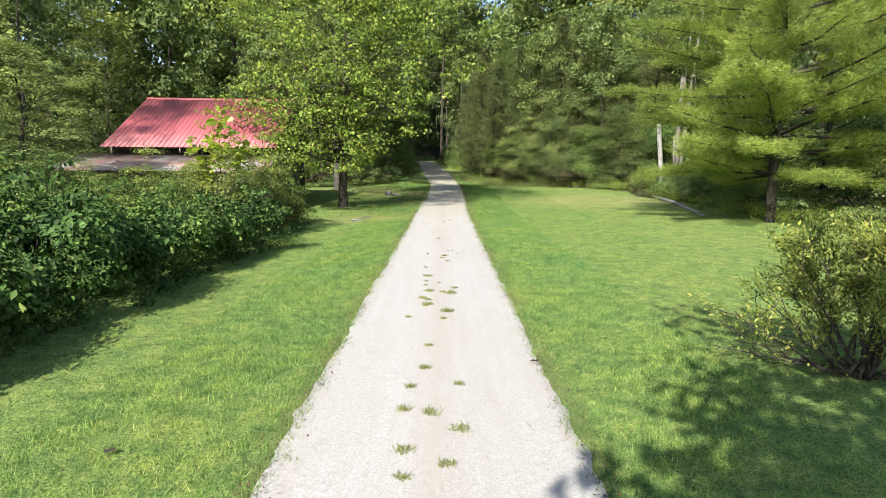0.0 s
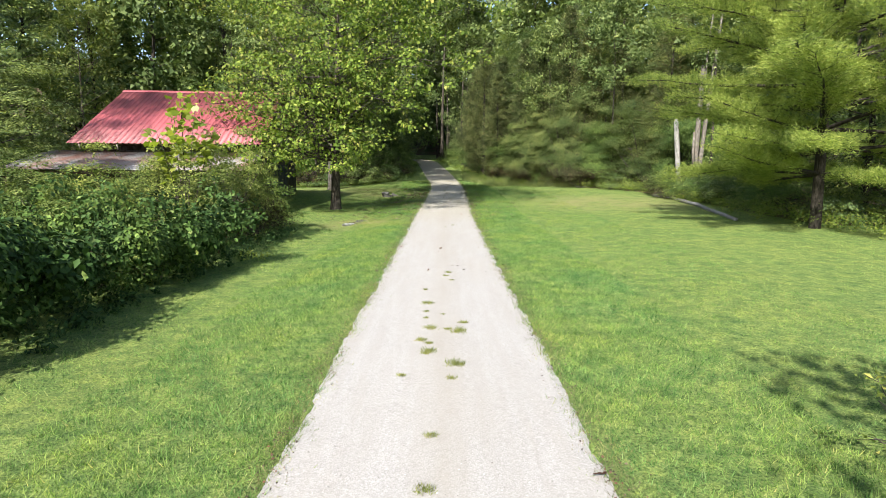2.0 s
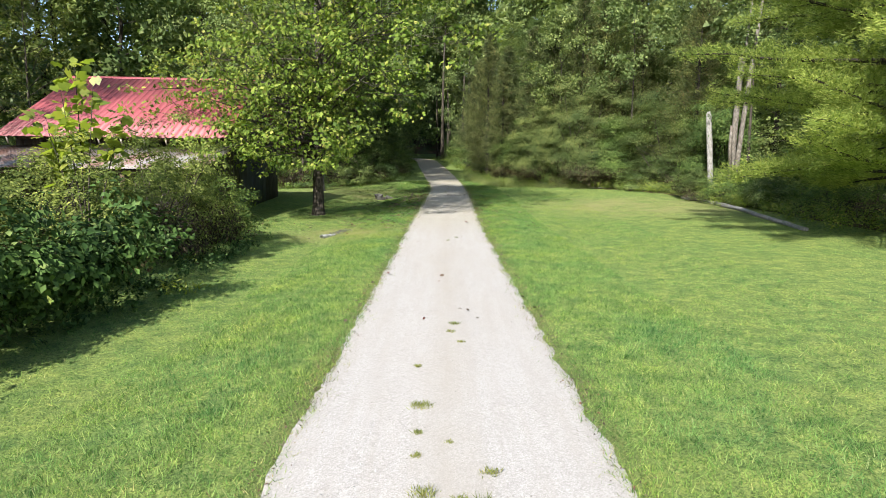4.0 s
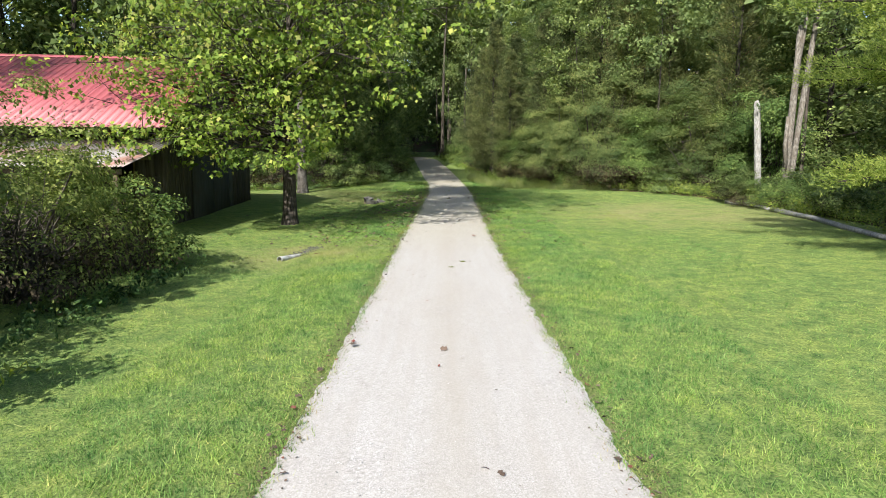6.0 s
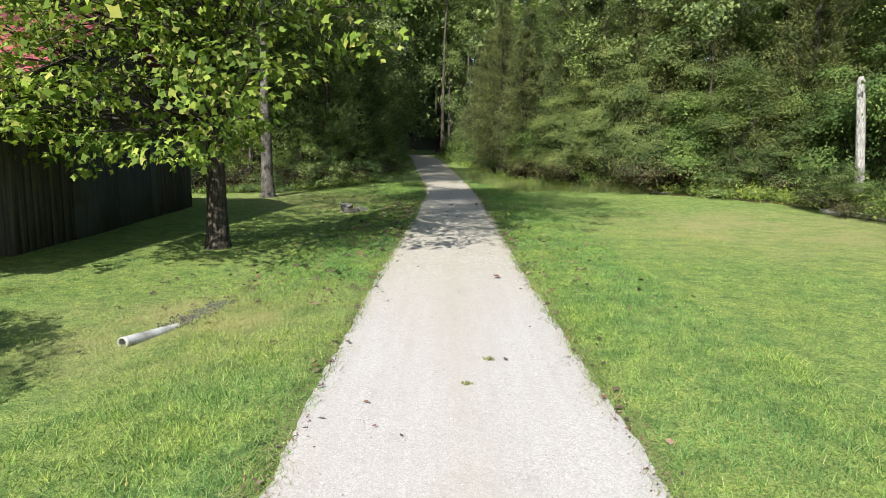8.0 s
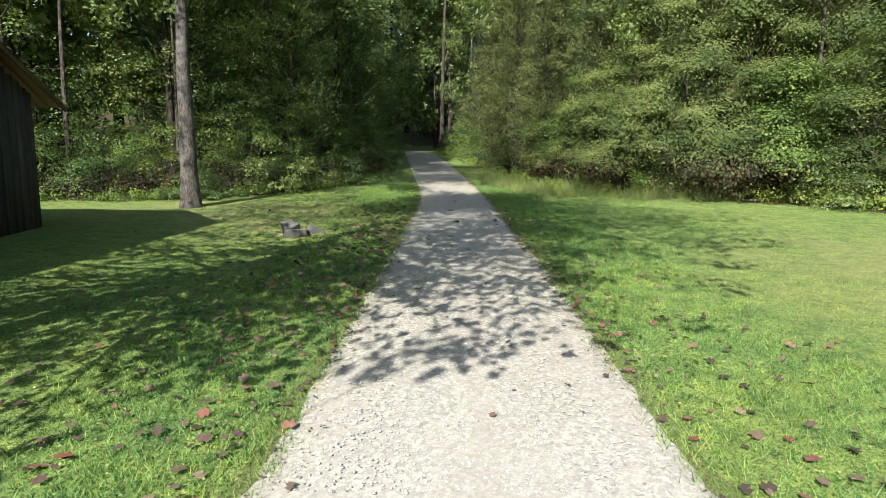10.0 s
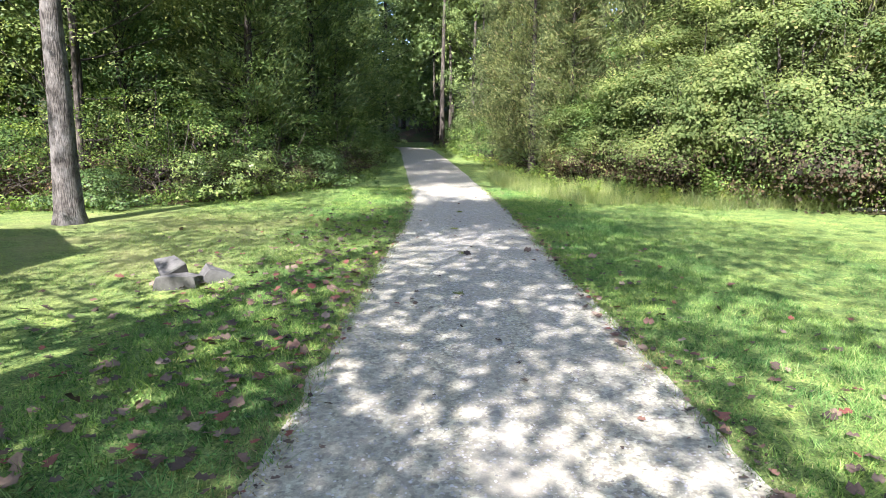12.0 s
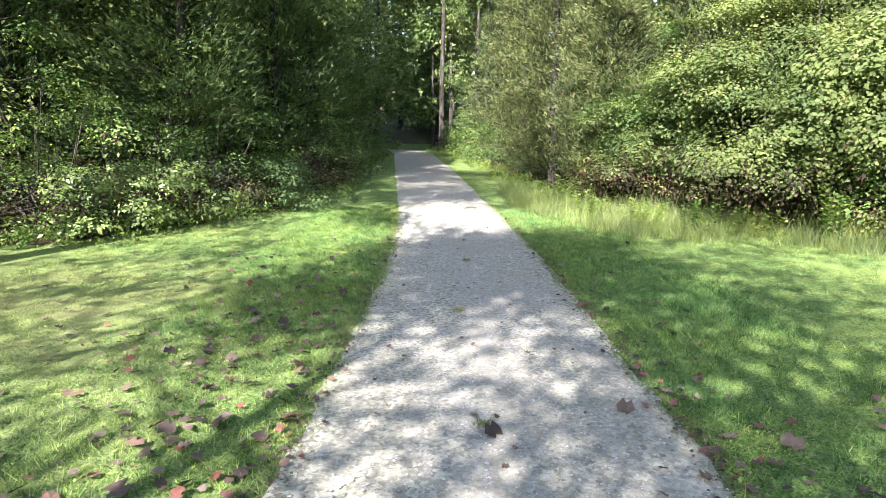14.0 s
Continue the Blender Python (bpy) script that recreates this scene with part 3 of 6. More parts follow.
    if lobed:   # the upper crown is the densest and most even
        sizes = sizes * np.interp(np.array(centres)[:, 2], [9, 12], [1.0, 1.65])
        counts = (counts * np.interp(np.array(centres)[:, 2], [3, 5, 7, 9, 11, 14], [1.0, 0.72, 0.68, 0.85, 1.05, 1.15])).astype(int)
    if fine:
        centres = np.array(centres)
        outs = unit((centres - np.array([0, 0, H * 0.35])) * [1, 1, 0.5])
        C, D, N, L = dome_leaves(r, centres, outs, sizes, counts, leaf)
    else:
        C, D, N, L = clump_leaves(r, np.array(centres), sizes, counts, leaf, flat=flat)
    shape = toothed_arrays(C, D, N, L) if lobed else leaf_arrays(C, D, N, L, L * 0.6) if fine else sliver_arrays(C, D, N, L, L * 0.72)
    part("crown", *shape, leaf_mat, root)
    return root


def cedar(name, label, seed, H, R, leaf_mat, bark, n_branch=110, low=0.6, leaf=0.3, per=55):
    """A ragged cone of ascending feathery sprays."""
    r = np.random.default_rng(seed)
    root = thing(name, label, "tree")
    zs = np.linspace(-0.3, H, 9)
    T = np.stack([np.cumsum(r.normal(0, 0.03, 9)), np.cumsum(r.normal(0, 0.03, 9)), zs], 1)
    wood = [tube(T, 0.028 * H * 0.6 * (1 - np.linspace(0, 0.96, 9)), 8)]
    centres, ways, sizes = [], [], []
    for i in range(n_branch):
        f = ((i + 0.5) / n_branch) ** 1.15
        h = low + (H - low) * f
        az = i * 2.39996 + r.normal(0, 0.4)
        length = R * ((1 - f) ** 0.75 * 0.95 + 0.06) * r.uniform(0.6, 1.2)
        el = radians(r.uniform(5, 40))
        way = np.array([math.cos(az) * math.cos(el), math.sin(az) * math.cos(el), math.sin(el)])
        P = curve_branch(r, (0, 0, h), way, length, 5, 0.05, 0.1)
        wood.append(tube(P, 0.03 * (1 - np.linspace(0, 0.8, 5)), 3))
        for at in (2, 3, 4):
            centres.append(P[at] + r.normal(0, 0.12, 3))
            ways.append(way)
            sizes.append((0.32 + 0.16 * length) * r.uniform(0.7, 1.2))
    part("trunk", *merge(wood), bark, root, smooth=True)
    centres, ways, sizes = np.array(centres), np.array(ways), np.array(sizes)
    k = np.repeat(np.arange(len(centres)), per)
    d = unit(r.normal(0, 1, (len(k), 3)))
    C = centres[k] + d * (r.random(len(k)) ** 0.5 * sizes[k])[:, None] * [1, 1, 0.7]
    D = unit(ways[k] + r.normal(0, 0.5, (len(k), 3)) + [0, 0, 0.25])
    N = unit(r.normal(0, 0.8, (len(k), 3)) + [0, 0, 0.6])
    L = leaf * r.uniform(0.6, 1.4, len(k))
    part("crown", *sliver_arrays(C, D, N, L, L * 0.26), leaf_mat, root)
    return root


def pine(name, label, seed, H, R, leaf_mat, bark, whorls=14, low=1.7, tufts=22):
    """Level whorled boughs that carry brushes of long soft needles."""
    r = np.random.default_rng(seed)
    root = thing(name, label, "tree")
    zs = np.linspace(-0.3, H, 10)
    T = np.stack([np.cumsum(r.normal(0, 0.04, 10)), np.cumsum(r.normal(0, 0.04, 10)), zs], 1)
    wood = [tube(T, 0.24 * (1 - np.linspace(0, 0.95, 10)), 10)]
    tips, ways = [], []
    for w in range(whorls):
        f = w / (whorls - 1)
        h = low + (H - low - 0.5) * f
        arms = 7 if f < 0.32 else 6 if f < 0.7 else 4
        for a in range(arms):
            az = a * 2 * math.pi / arms + w * 0.7 + r.normal(0, 0.2)
            length = R * min(1.0, 0.68 + 1.6 * f) * (1 - f) ** 0.6 * r.uniform(0.75, 1.08) + 0.4
            el = radians(r.normal(3 + 25 * f - 8 * max(0.0, 1 - 8 * f), 6))
            way = np.array([math.cos(az) * math.cos(el), math.sin(az) * math.cos(el), math.sin(el)])
            P = curve_branch(r, (0, 0, h), way, length, 8, 0.012, 0.05)
            wood.append(tube(P, (0.02 + 0.010 * length) * (1 - np.linspace(0, 0.85, 8)), 5))
            side = np.cross(way, (0, 0, 1))
            for at in np.linspace(0.28, 1.0, 6 + int(length * 1.6)):
                s = np.array([np.interp(at * 7, np.arange(8), P[:, c]) for c in range(3)])
                for sgn in (-1, 1):
                    tl = (0.35 + 0.26 * length * (1.06 - at)) * r.uniform(0.6, 1.2)
                    d = unit(way * 0.7 + side * sgn * 0.8 + r.normal(0, 0.15, 3) + [0, 0, 0.12])
                    tw = curve_branch(r, s, d, tl, 4, 0.03, 0.08)
                    wood.append(tube(tw, 0.012 * (1 - np.linspace(0, 0.7, 4)), 3))
                    m = max(3, int(tufts * tl * 0.55))
                    pos = r.uniform(0.15, 1.0, m)
                    q = np.stack([np.interp(pos * 3, np.arange(4), tw[:, c]) for c in range(3)], 1)
                    tips.append(q + r.normal(0, 0.11, (m, 3)))
                    ways.append(np.repeat(unit(d + [0, 0, 0.35])[None], m, 0))
    part("trunk", *merge(wood), bark, root, smooth=True)
    tips, ways = np.concatenate(tips), np.concatenate(ways)
    k = np.repeat(np.arange(len(tips)), np.where(tips[:, 2] < 10.0, 7, 3))
    D = unit(ways[k] + r.normal(0, 0.55, (len(k), 3)))
    L = r.uniform(0.10, 0.20, len(k))
    C = tips[k] + r.normal(0, 0.09, (len(k), 3)) * [1, 1, 0.6] + D * L[:, None] * 0.5
    S = unit(np.cross(D, r.normal(0, 1, (len(k), 3)))) * 0.0125
    V = np.stack([C - D * L[:, None] * 0.5 - S, C - D * L[:, None] * 0.5 + S, C + D * L[:, None] * 0.5], 1).reshape(-1, 3)
    part("crown", V, np.arange(len(V)).reshape(-1, 3), leaf_mat, root)
    return root


def shrub(name, label, seed, size, clumps, per, leaf, leaf_mat, bark, stems=9, clump=0.5, narrow=0.6, hollow=0.45, category="shrub", lumps=0.25, withered=0.0, lift=0.0):
    """Stems from one base and leaf clumps that fill an uneven dome."""
    r = np.random.default_rng(seed)
    root = thing(name, label, category)
    sx, sy, H = size
    d = unit(r.normal(0, 1, (clumps, 3)))
    d[:, 2] = np.abs(d[:, 2]) ** 0.8
    wave = 1 + lumps * np.sin(3 * np.arctan2(d[:, 1], d[:, 0]) + seed) * np.cos(4 * d[:, 2] + seed)
    rad = (hollow + (1 - hollow) * r.random(clumps) ** 0.6) * wave * r.uniform(0.85, 1.1, clumps)
    C0 = d * rad[:, None] * [sx, sy, H - clump * 0.5]
    C0[:, 2] = np.maximum(C0[:, 2], r.uniform(0.12, 0.5, clumps) * max(1.0, H / 4) + lift * r.uniform(0.3, 1.2, clumps))
    wood = []
    for i in range(stems):
        tgt = C0[r.integers(clumps)]
        base = np.array([tgt[0] * 0.12, tgt[1] * 0.12, -0.15]) + r.normal(0, 0.08, 3) * [1, 1, 0]
        P = base + (tgt - base) * np.linspace(0, 1, 6)[:, None] + r.normal(0, 0.05, (6, 3)) + np.array([0, 0, 1]) * (np.sin(np.linspace(0, np.pi, 6)) * 0.15)[:, None]
        wood.append(tube(P, (0.012 + 0.009 * H) * (1 - np.linspace(0, 0.85, 6)), 4))
        for _ in range(2):
            t2 = C0[r.integers(clumps)]
            s = P[3]
            if np.linalg.norm(t2 - s) < 0.6 * (sx + H):
                Q = s + (t2 - s) * np.linspace(0, 1, 4)[:, None] + r.normal(0, 0.04, (4, 3))
                wood.append(tube(Q, (0.005 + 0.004 * H) * (1 - np.linspace(0, 0.8, 4)), 3))
    part("branchwork", *merge(wood), bark, root, smooth=True)
    sizes = clump * r.uniform(0.6, 1.3, clumps)
    counts = np.maximum(5, per * (sizes / clump) ** 2).astype(int)
    C, D, N, L = dome_leaves(r, C0, unit(C0 - np.array([0, 0, H * 0.3])), sizes * 1.05, counts, leaf)
    C[:, 2] = np.maximum(C[:, 2], 0.03)
    # lower leaves turn dark brown: withered growth plus the shade painted below
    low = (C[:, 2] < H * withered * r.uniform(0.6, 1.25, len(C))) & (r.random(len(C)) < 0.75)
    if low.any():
        part("withered_foliage", *leaf_arrays(C[low], D[low], N[low], L[low], L[low] * narrow), M_LEAF_DEAD_SHADE, root, "brown withered leaves")
    part("foliage", *leaf_arrays(C[~low], D[~low], N[~low], L[~low], L[~low] * narrow * 1.08), leaf_mat, root)
    return root


def put(ob, x, y, turn=0.0, scale=1.0, sink=0.05, tall=None):
    """Sets a built plant in its place on the ground."""
    ob.matrix_basis = Matrix.LocRotScale((x, y, gz(x, y) - sink), Euler((0, 0, radians(turn))), (scale, scale, tall or scale))
    return ob


def again(ob, x, y, turn, scale=1.0, sink=0.05, tall=None):
    c = copy_thing(ob, Matrix())
    return put(c, x, y, turn, scale, sink, tall)


# the large tree beside the barn
big = broadleaf("yard_tree", "broad green shade tree with large lobed leaves beside the barn", 11, 17.5, 0.30, 5.0, 6.8, 178, 42, 0.182, 0.86, M_LEAF_SYC, M_BARK, lobed=True, low_shape=0.8, reach=(325, 0.42),
                skirts=((14, 3.2, 6.2, 232, 300, 6.2), (14, 3.5, 6.8, 150, 312, 6.0), (7, 5.6, 7.8, 165, 225, 6.2), (7, 5.6, 8.0, 240, 310, 6.6), (6, 5.2, 7.2, 288, 320, 7.6), (6, 7.0, 10.0, 306, 352, 7.8), (7, 10.0, 13.5, 295, 368, 8.0), (10, 12.5, 16.0, 290, 380, 9.2), (11, 8.0, 13.0, 120, 212, 7.8), (10, 2.9, 4.2, 195, 285, 6.6), (10, 7.5, 11.0, 255, 320, 7.6)), flat=0.34)
put(big, -6.65, 39.0, 0)
# a spreading tree behind the start of the way
start_tree = broadleaf("spreading_tree", "low spreading leafy tree beside the start of the drive", 12, 9.6, 0.22, 3.9, 5.6, 36, 110, 0.27, 1.1, M_LEAF_FOREST, M_BARK, top=0.3, low_shape=1.0, reach=(150, 0.15))
put(start_tree, 3.9, -6.7, 0)
# the pale-barked tree past the barn
# the skirts add high boughs, out of view, to shade drive and left wood
second = broadleaf("woodland_edge_tree", "tall grey-barked tree at the wood's edge past the barn", 5, 21, 0.34, 7.0, 5.6, 66, 120, 0.18, 1.15, M_LEAF_FOREST, M_BARK_PALE, fine=True, reach=(4, 0.6), skirts=((10, 10.0, 17.0, 178, 262, 7.5), (12, 10.5, 15.0, 318, 405, 7.6), (9, 14.0, 18.5, 300, 420, 6.4), (7, 9.5, 13.0, 255, 325, 6.2)))
put(second, -9.8, 54.6, 0)

# the forest: full-leaved trees along its edge, simpler ones behind
F_LABEL = "tall leafy forest tree in the dense wood round the clearing"
E_LABEL = "leafy tree at the wood's edge with boughs down to the undergrowth"
forest = [
    broadleaf("forest_tree", F_LABEL, 21, 24, 0.28, 2.0, 5.2, 28, 32, 0.44, 1.4, M_LEAF_FOREST, M_BARK_DARK, top=0.9, twigs=False),
    broadleaf("forest_tree", F_LABEL, 22, 22, 0.26, 1.5, 4.8, 28, 32, 0.47, 1.35, M_LEAF_DARK, M_BARK_DARK, top=0.9, twigs=False),
    broadleaf("forest_tree", E_LABEL, 23, 15, 0.20, 2.0, 4.2, 36, 90, 0.17, 1.0, M_LEAF_YELLOW, M_BARK, top=0.8, twigs=False, fine=True),
    broadleaf("forest_tree", E_LABEL, 24, 19, 0.24, 1.4, 4.4, 40, 190, 0.13, 1.02, M_LEAF_FOREST, M_BARK_DARK, top=0.85, twigs=False, fine=True),
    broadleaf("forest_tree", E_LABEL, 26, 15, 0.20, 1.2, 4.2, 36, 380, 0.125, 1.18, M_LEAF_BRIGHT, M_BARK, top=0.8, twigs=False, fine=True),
    broadleaf("forest_tree", E_LABEL, 25, 17, 0.22, 1.2, 4.2, 38, 170, 0.135, 1.02, M_LEAF_DARK, M_BARK_DARK, top=0.85, twigs=False, fine=True),
]
cedars = [
    cedar("cedar_tree", "tall olive-green cedar with ragged feathery sprays", 31, 16, 3.3, M_CEDAR, M_BARK_DARK, 115, 0.6, 0.20, 84),
    cedar("cedar_tree", "tall olive-green cedar with ragged feathery sprays", 32, 13, 2.8, M_CEDAR, M_BARK_DARK, 115, 0.6, 0.19, 84),
]
slender = [broadleaf("slender_tree", "slender bare-stemmed tree with a high crown in the wood", 28, 17, 0.13, 8.5, 3.2, 18, 46, 0.24, 0.9, M_LEAF_FOREST, M_BARK, top=0.9, twigs=False)]
rf = np.random.default_rng(99)


def plant(kinds, spots, sink=0.05):
    used = set()
    for k, x, y, s in spots:
        turn = float(rf.uniform(0, 360))
        if k in used:
            again(kinds[k], x, y, turn, s, sink)
        else:
            put(kinds[k], x, y, turn, s, sink)
            used.add(k)


plant(forest, [
    # kind, x, y, scale: left of the drive
    (3, -13.5, 61.5, 0.95), (5, -19, 58.5, 1.0), (0, -25.5, 56, 1.05), (0, -33, 60, 1.1), (5, -10.5, 68, 1.0), (0, -17, 72, 1.1), (1, -25, 68, 1.1),
    (5, -8.2, 78, 1.0), (0, -13, 86, 1.1), (2, -24.5, 44, 0.85), (1, -31, 48, 1.0), (0, -38, 66, 1.2), (1, -30, 78, 1.2), (0, -20, 84, 1.2),
    (5, -21.9, 31.2, 0.86), (0, -36, 40, 1.0), (1, -38, 52, 1.1), (1, -11, 94, 1.0), (1, -34, 28, 0.8), (0, -30, 38, 0.8), (5, -19.5, 24.5, 0.5), (1, -27, 24, 0.7),
    # right of the drive
    (4, 15.5, 65, 1.1), (4, 20.5, 58.5, 1.1), (3, 24, 52, 1.05), (1, 24, 66, 1.1), (4, 10.0, 71.5, 1.05), (1, 16, 78, 1.1), (0, 30, 62, 1.15), (1, 29, 46, 1.1), (5, 21.5, 33.5, 1.0), (5, 21, 24, 0.8),
    (3, 23, 42, 0.95), (1, 31, 36, 1.1), (0, 27, 26, 1.05), (0, 38, 50, 1.2), (5, 8.5, 86, 1.0), (0, 14, 95, 1.1), (1, 22, 88, 1.2),
    (0, -22, 64, 1.35), (0, -30, 70, 1.4), (0, -14, 78, 1.35), (0, -6.5, 102, 1.2), (0, 12, 88, 1.4), (0, 20, 72, 1.4), (0, 27, 58, 1.35),
    (0, 40, 75, 1.6), (0, 46, 60, 1.6), (1, 48, 42, 1.6), (0, 42, 30, 1.4), (0, -44, 74, 1.6), (0, -48, 56, 1.6), (1, -50, 40, 1.6), (0, -42, 84, 1.7), (0, 34, 84, 1.7), (1, 40, 64, 1.5),
    (0, -20, 74, 1.5), (0, -27, 82, 1.6), (0, -15, 92, 1.5),
    # across the end
    (0, 4.5, 110, 1.1), (1, -1.0, 120, 1.0), (0, -9, 118, 1.0), (1, 10, 120, 1.2), (0, -18, 106, 1.2), (1, 20, 110, 1.2), 
    (3, -8.6, 91, 1.1), (3, 3.4, 99, 1.1), (0, -6, 126, 1.3), (1, 1, 128, 1.4), (0, -2, 146, 1.6), (1, 4, 152, 1.6), 
    (0, -4, 134, 1.1), (1, 6, 140, 1.2), (1, 17, 134, 1.2),
    (0, 33, 76, 1.7), (1, 26, 80, 1.5), (0, 19, 84, 1.6), (1, 46, 72, 1.7), (0, 26, 68, 1.5), (0, 0.5, 168, 2.2), (1, -36, 92, 1.8), (0, -25, 96, 1.7), (0, -10, 108, 1.5), (1, 10, 100, 1.5),
])
plant(cedars, [(1, 6.4, 70.5, 1.0), (0, 9.8, 63.8, 0.9), (0, 13.4, 59.8, 0.95), (0, 12, 62.2, 1.05), (1, 8.6, 67, 1.1), (0, 5.6, 82, 1.0), (1, 16.5, 59.5, 1.05), (1, 4.0, 91, 1.1), (0, 19, 54, 0.95), (1, 14.2, 61, 0.9), (0, 4.5, 71.8, 0.85), (1, 5.6, 67.6, 0.85), (1, 3.9, 77.5, 0.95)])
hemlocks = [cedar("hemlock_tree", "dark green conifer with drooping feathery boughs in the shaded wood", 33, 16, 3.6, M_HEMLOCK, M_BARK_DARK, 110, 1.6, 0.22, 76)]
plant(hemlocks, [(0, -8.6, 65.6, 0.95), (0, -7.0, 70.4, 1.0), (0, -6.6, 75.4, 1.0), (0, -10.2, 69.0, 1.1), (0, -6.8, 83, 1.05), (0, -13.6, 64.6, 1.0)])

plant(slender, [(0, -8.3, 68.6, 1.0), (0, -12.2, 59.2, 0.9), (0, -16.5, 58.2, 1.1), (0, 10.4, 62.4, 0.9), (0, 15.0, 57.2, 1.0), (0, 19.8, 47.5, 1.0), (0, -0.4, 100.6, 2.1), (0, 0.5, 106.5, 1.8), (0, 2.9, 103.5, 1.9), (0, -1.3, 108.5, 1.4), (0, 0.9, 111, 1.1), (0, -6.9, 76.5, 0.9), (0, -6.0, 71.6, 0.7)])

# leafy trees beside the end of the hedge and the lean-to
again(forest[3], -18.9, 26.5, 40, 0.85, 0.1, 0.42)
again(forest[3], -15.6, 18.6, 160, 0.6, 0.1, 0.27)
# pines on the right-hand edge of the lawn
white_pine = pine("pine_tree", "white pine with level layered boughs of bright soft needles", 41, 19, 8.8, M_NEEDLE, M_BARK_DARK, whorls=19, low=2.3, tufts=46)
put(white_pine, 15.4, 27.6, 10)

# understorey shrubs along the wood's edge
U_LABEL = "dense green undergrowth shrub at the wood's edge"
under = [
    shrub("undergrowth_shrub", U_LABEL, 51, (2.3, 2.1, 3.9), 60, 90, 0.14, M_LEAF_FOREST, M_BARK, 8, 0.8),
    shrub("undergrowth_shrub", U_LABEL, 52, (2.5, 2.2, 3.1), 60, 90, 0.135, M_LEAF_SHRUB, M_BARK, 8, 0.76),
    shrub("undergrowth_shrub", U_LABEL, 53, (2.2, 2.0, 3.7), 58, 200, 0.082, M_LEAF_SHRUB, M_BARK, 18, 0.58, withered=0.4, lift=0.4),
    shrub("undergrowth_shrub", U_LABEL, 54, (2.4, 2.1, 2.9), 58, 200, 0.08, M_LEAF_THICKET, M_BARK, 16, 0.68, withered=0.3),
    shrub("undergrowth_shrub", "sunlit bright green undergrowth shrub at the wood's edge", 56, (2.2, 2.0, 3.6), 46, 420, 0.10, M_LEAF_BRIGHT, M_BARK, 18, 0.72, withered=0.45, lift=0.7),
    shrub("undergrowth_shrub", U_LABEL, 55, (1.9, 1.9, 2.0), 60, 130, 0.10, M_LEAF_DARK, M_BARK, 10, 0.46),
]
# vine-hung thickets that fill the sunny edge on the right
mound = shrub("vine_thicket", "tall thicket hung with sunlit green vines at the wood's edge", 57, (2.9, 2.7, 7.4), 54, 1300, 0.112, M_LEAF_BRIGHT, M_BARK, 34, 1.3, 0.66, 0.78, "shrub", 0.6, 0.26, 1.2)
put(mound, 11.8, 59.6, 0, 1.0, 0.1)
thicket = shrub("vine_thicket", "tall thicket of darker green broad leaves at the wood's edge", 58, (2.8, 2.6, 6.2), 40, 900, 0.125, M_LEAF_THICKET, M_BARK, 30, 1.35, 0.7, 0.78, "shrub", 0.6, 0.26, 1.2)
put(thicket, 14.8, 57.8, 140, 0.95, 0.1)
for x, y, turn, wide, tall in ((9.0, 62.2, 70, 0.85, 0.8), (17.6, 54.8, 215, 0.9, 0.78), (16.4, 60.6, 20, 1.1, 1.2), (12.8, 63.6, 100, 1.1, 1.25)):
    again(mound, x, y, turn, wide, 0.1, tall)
for x, y, turn, wide, tall in ((19.6, 50.6, 300, 0.9, 1.0), (7.2, 66.0, 190, 0.7, 0.8), (10.4, 62.4, 60, 0.8, 0.75)):
    again(thicket, x, y, turn, wide, 0.1, tall)
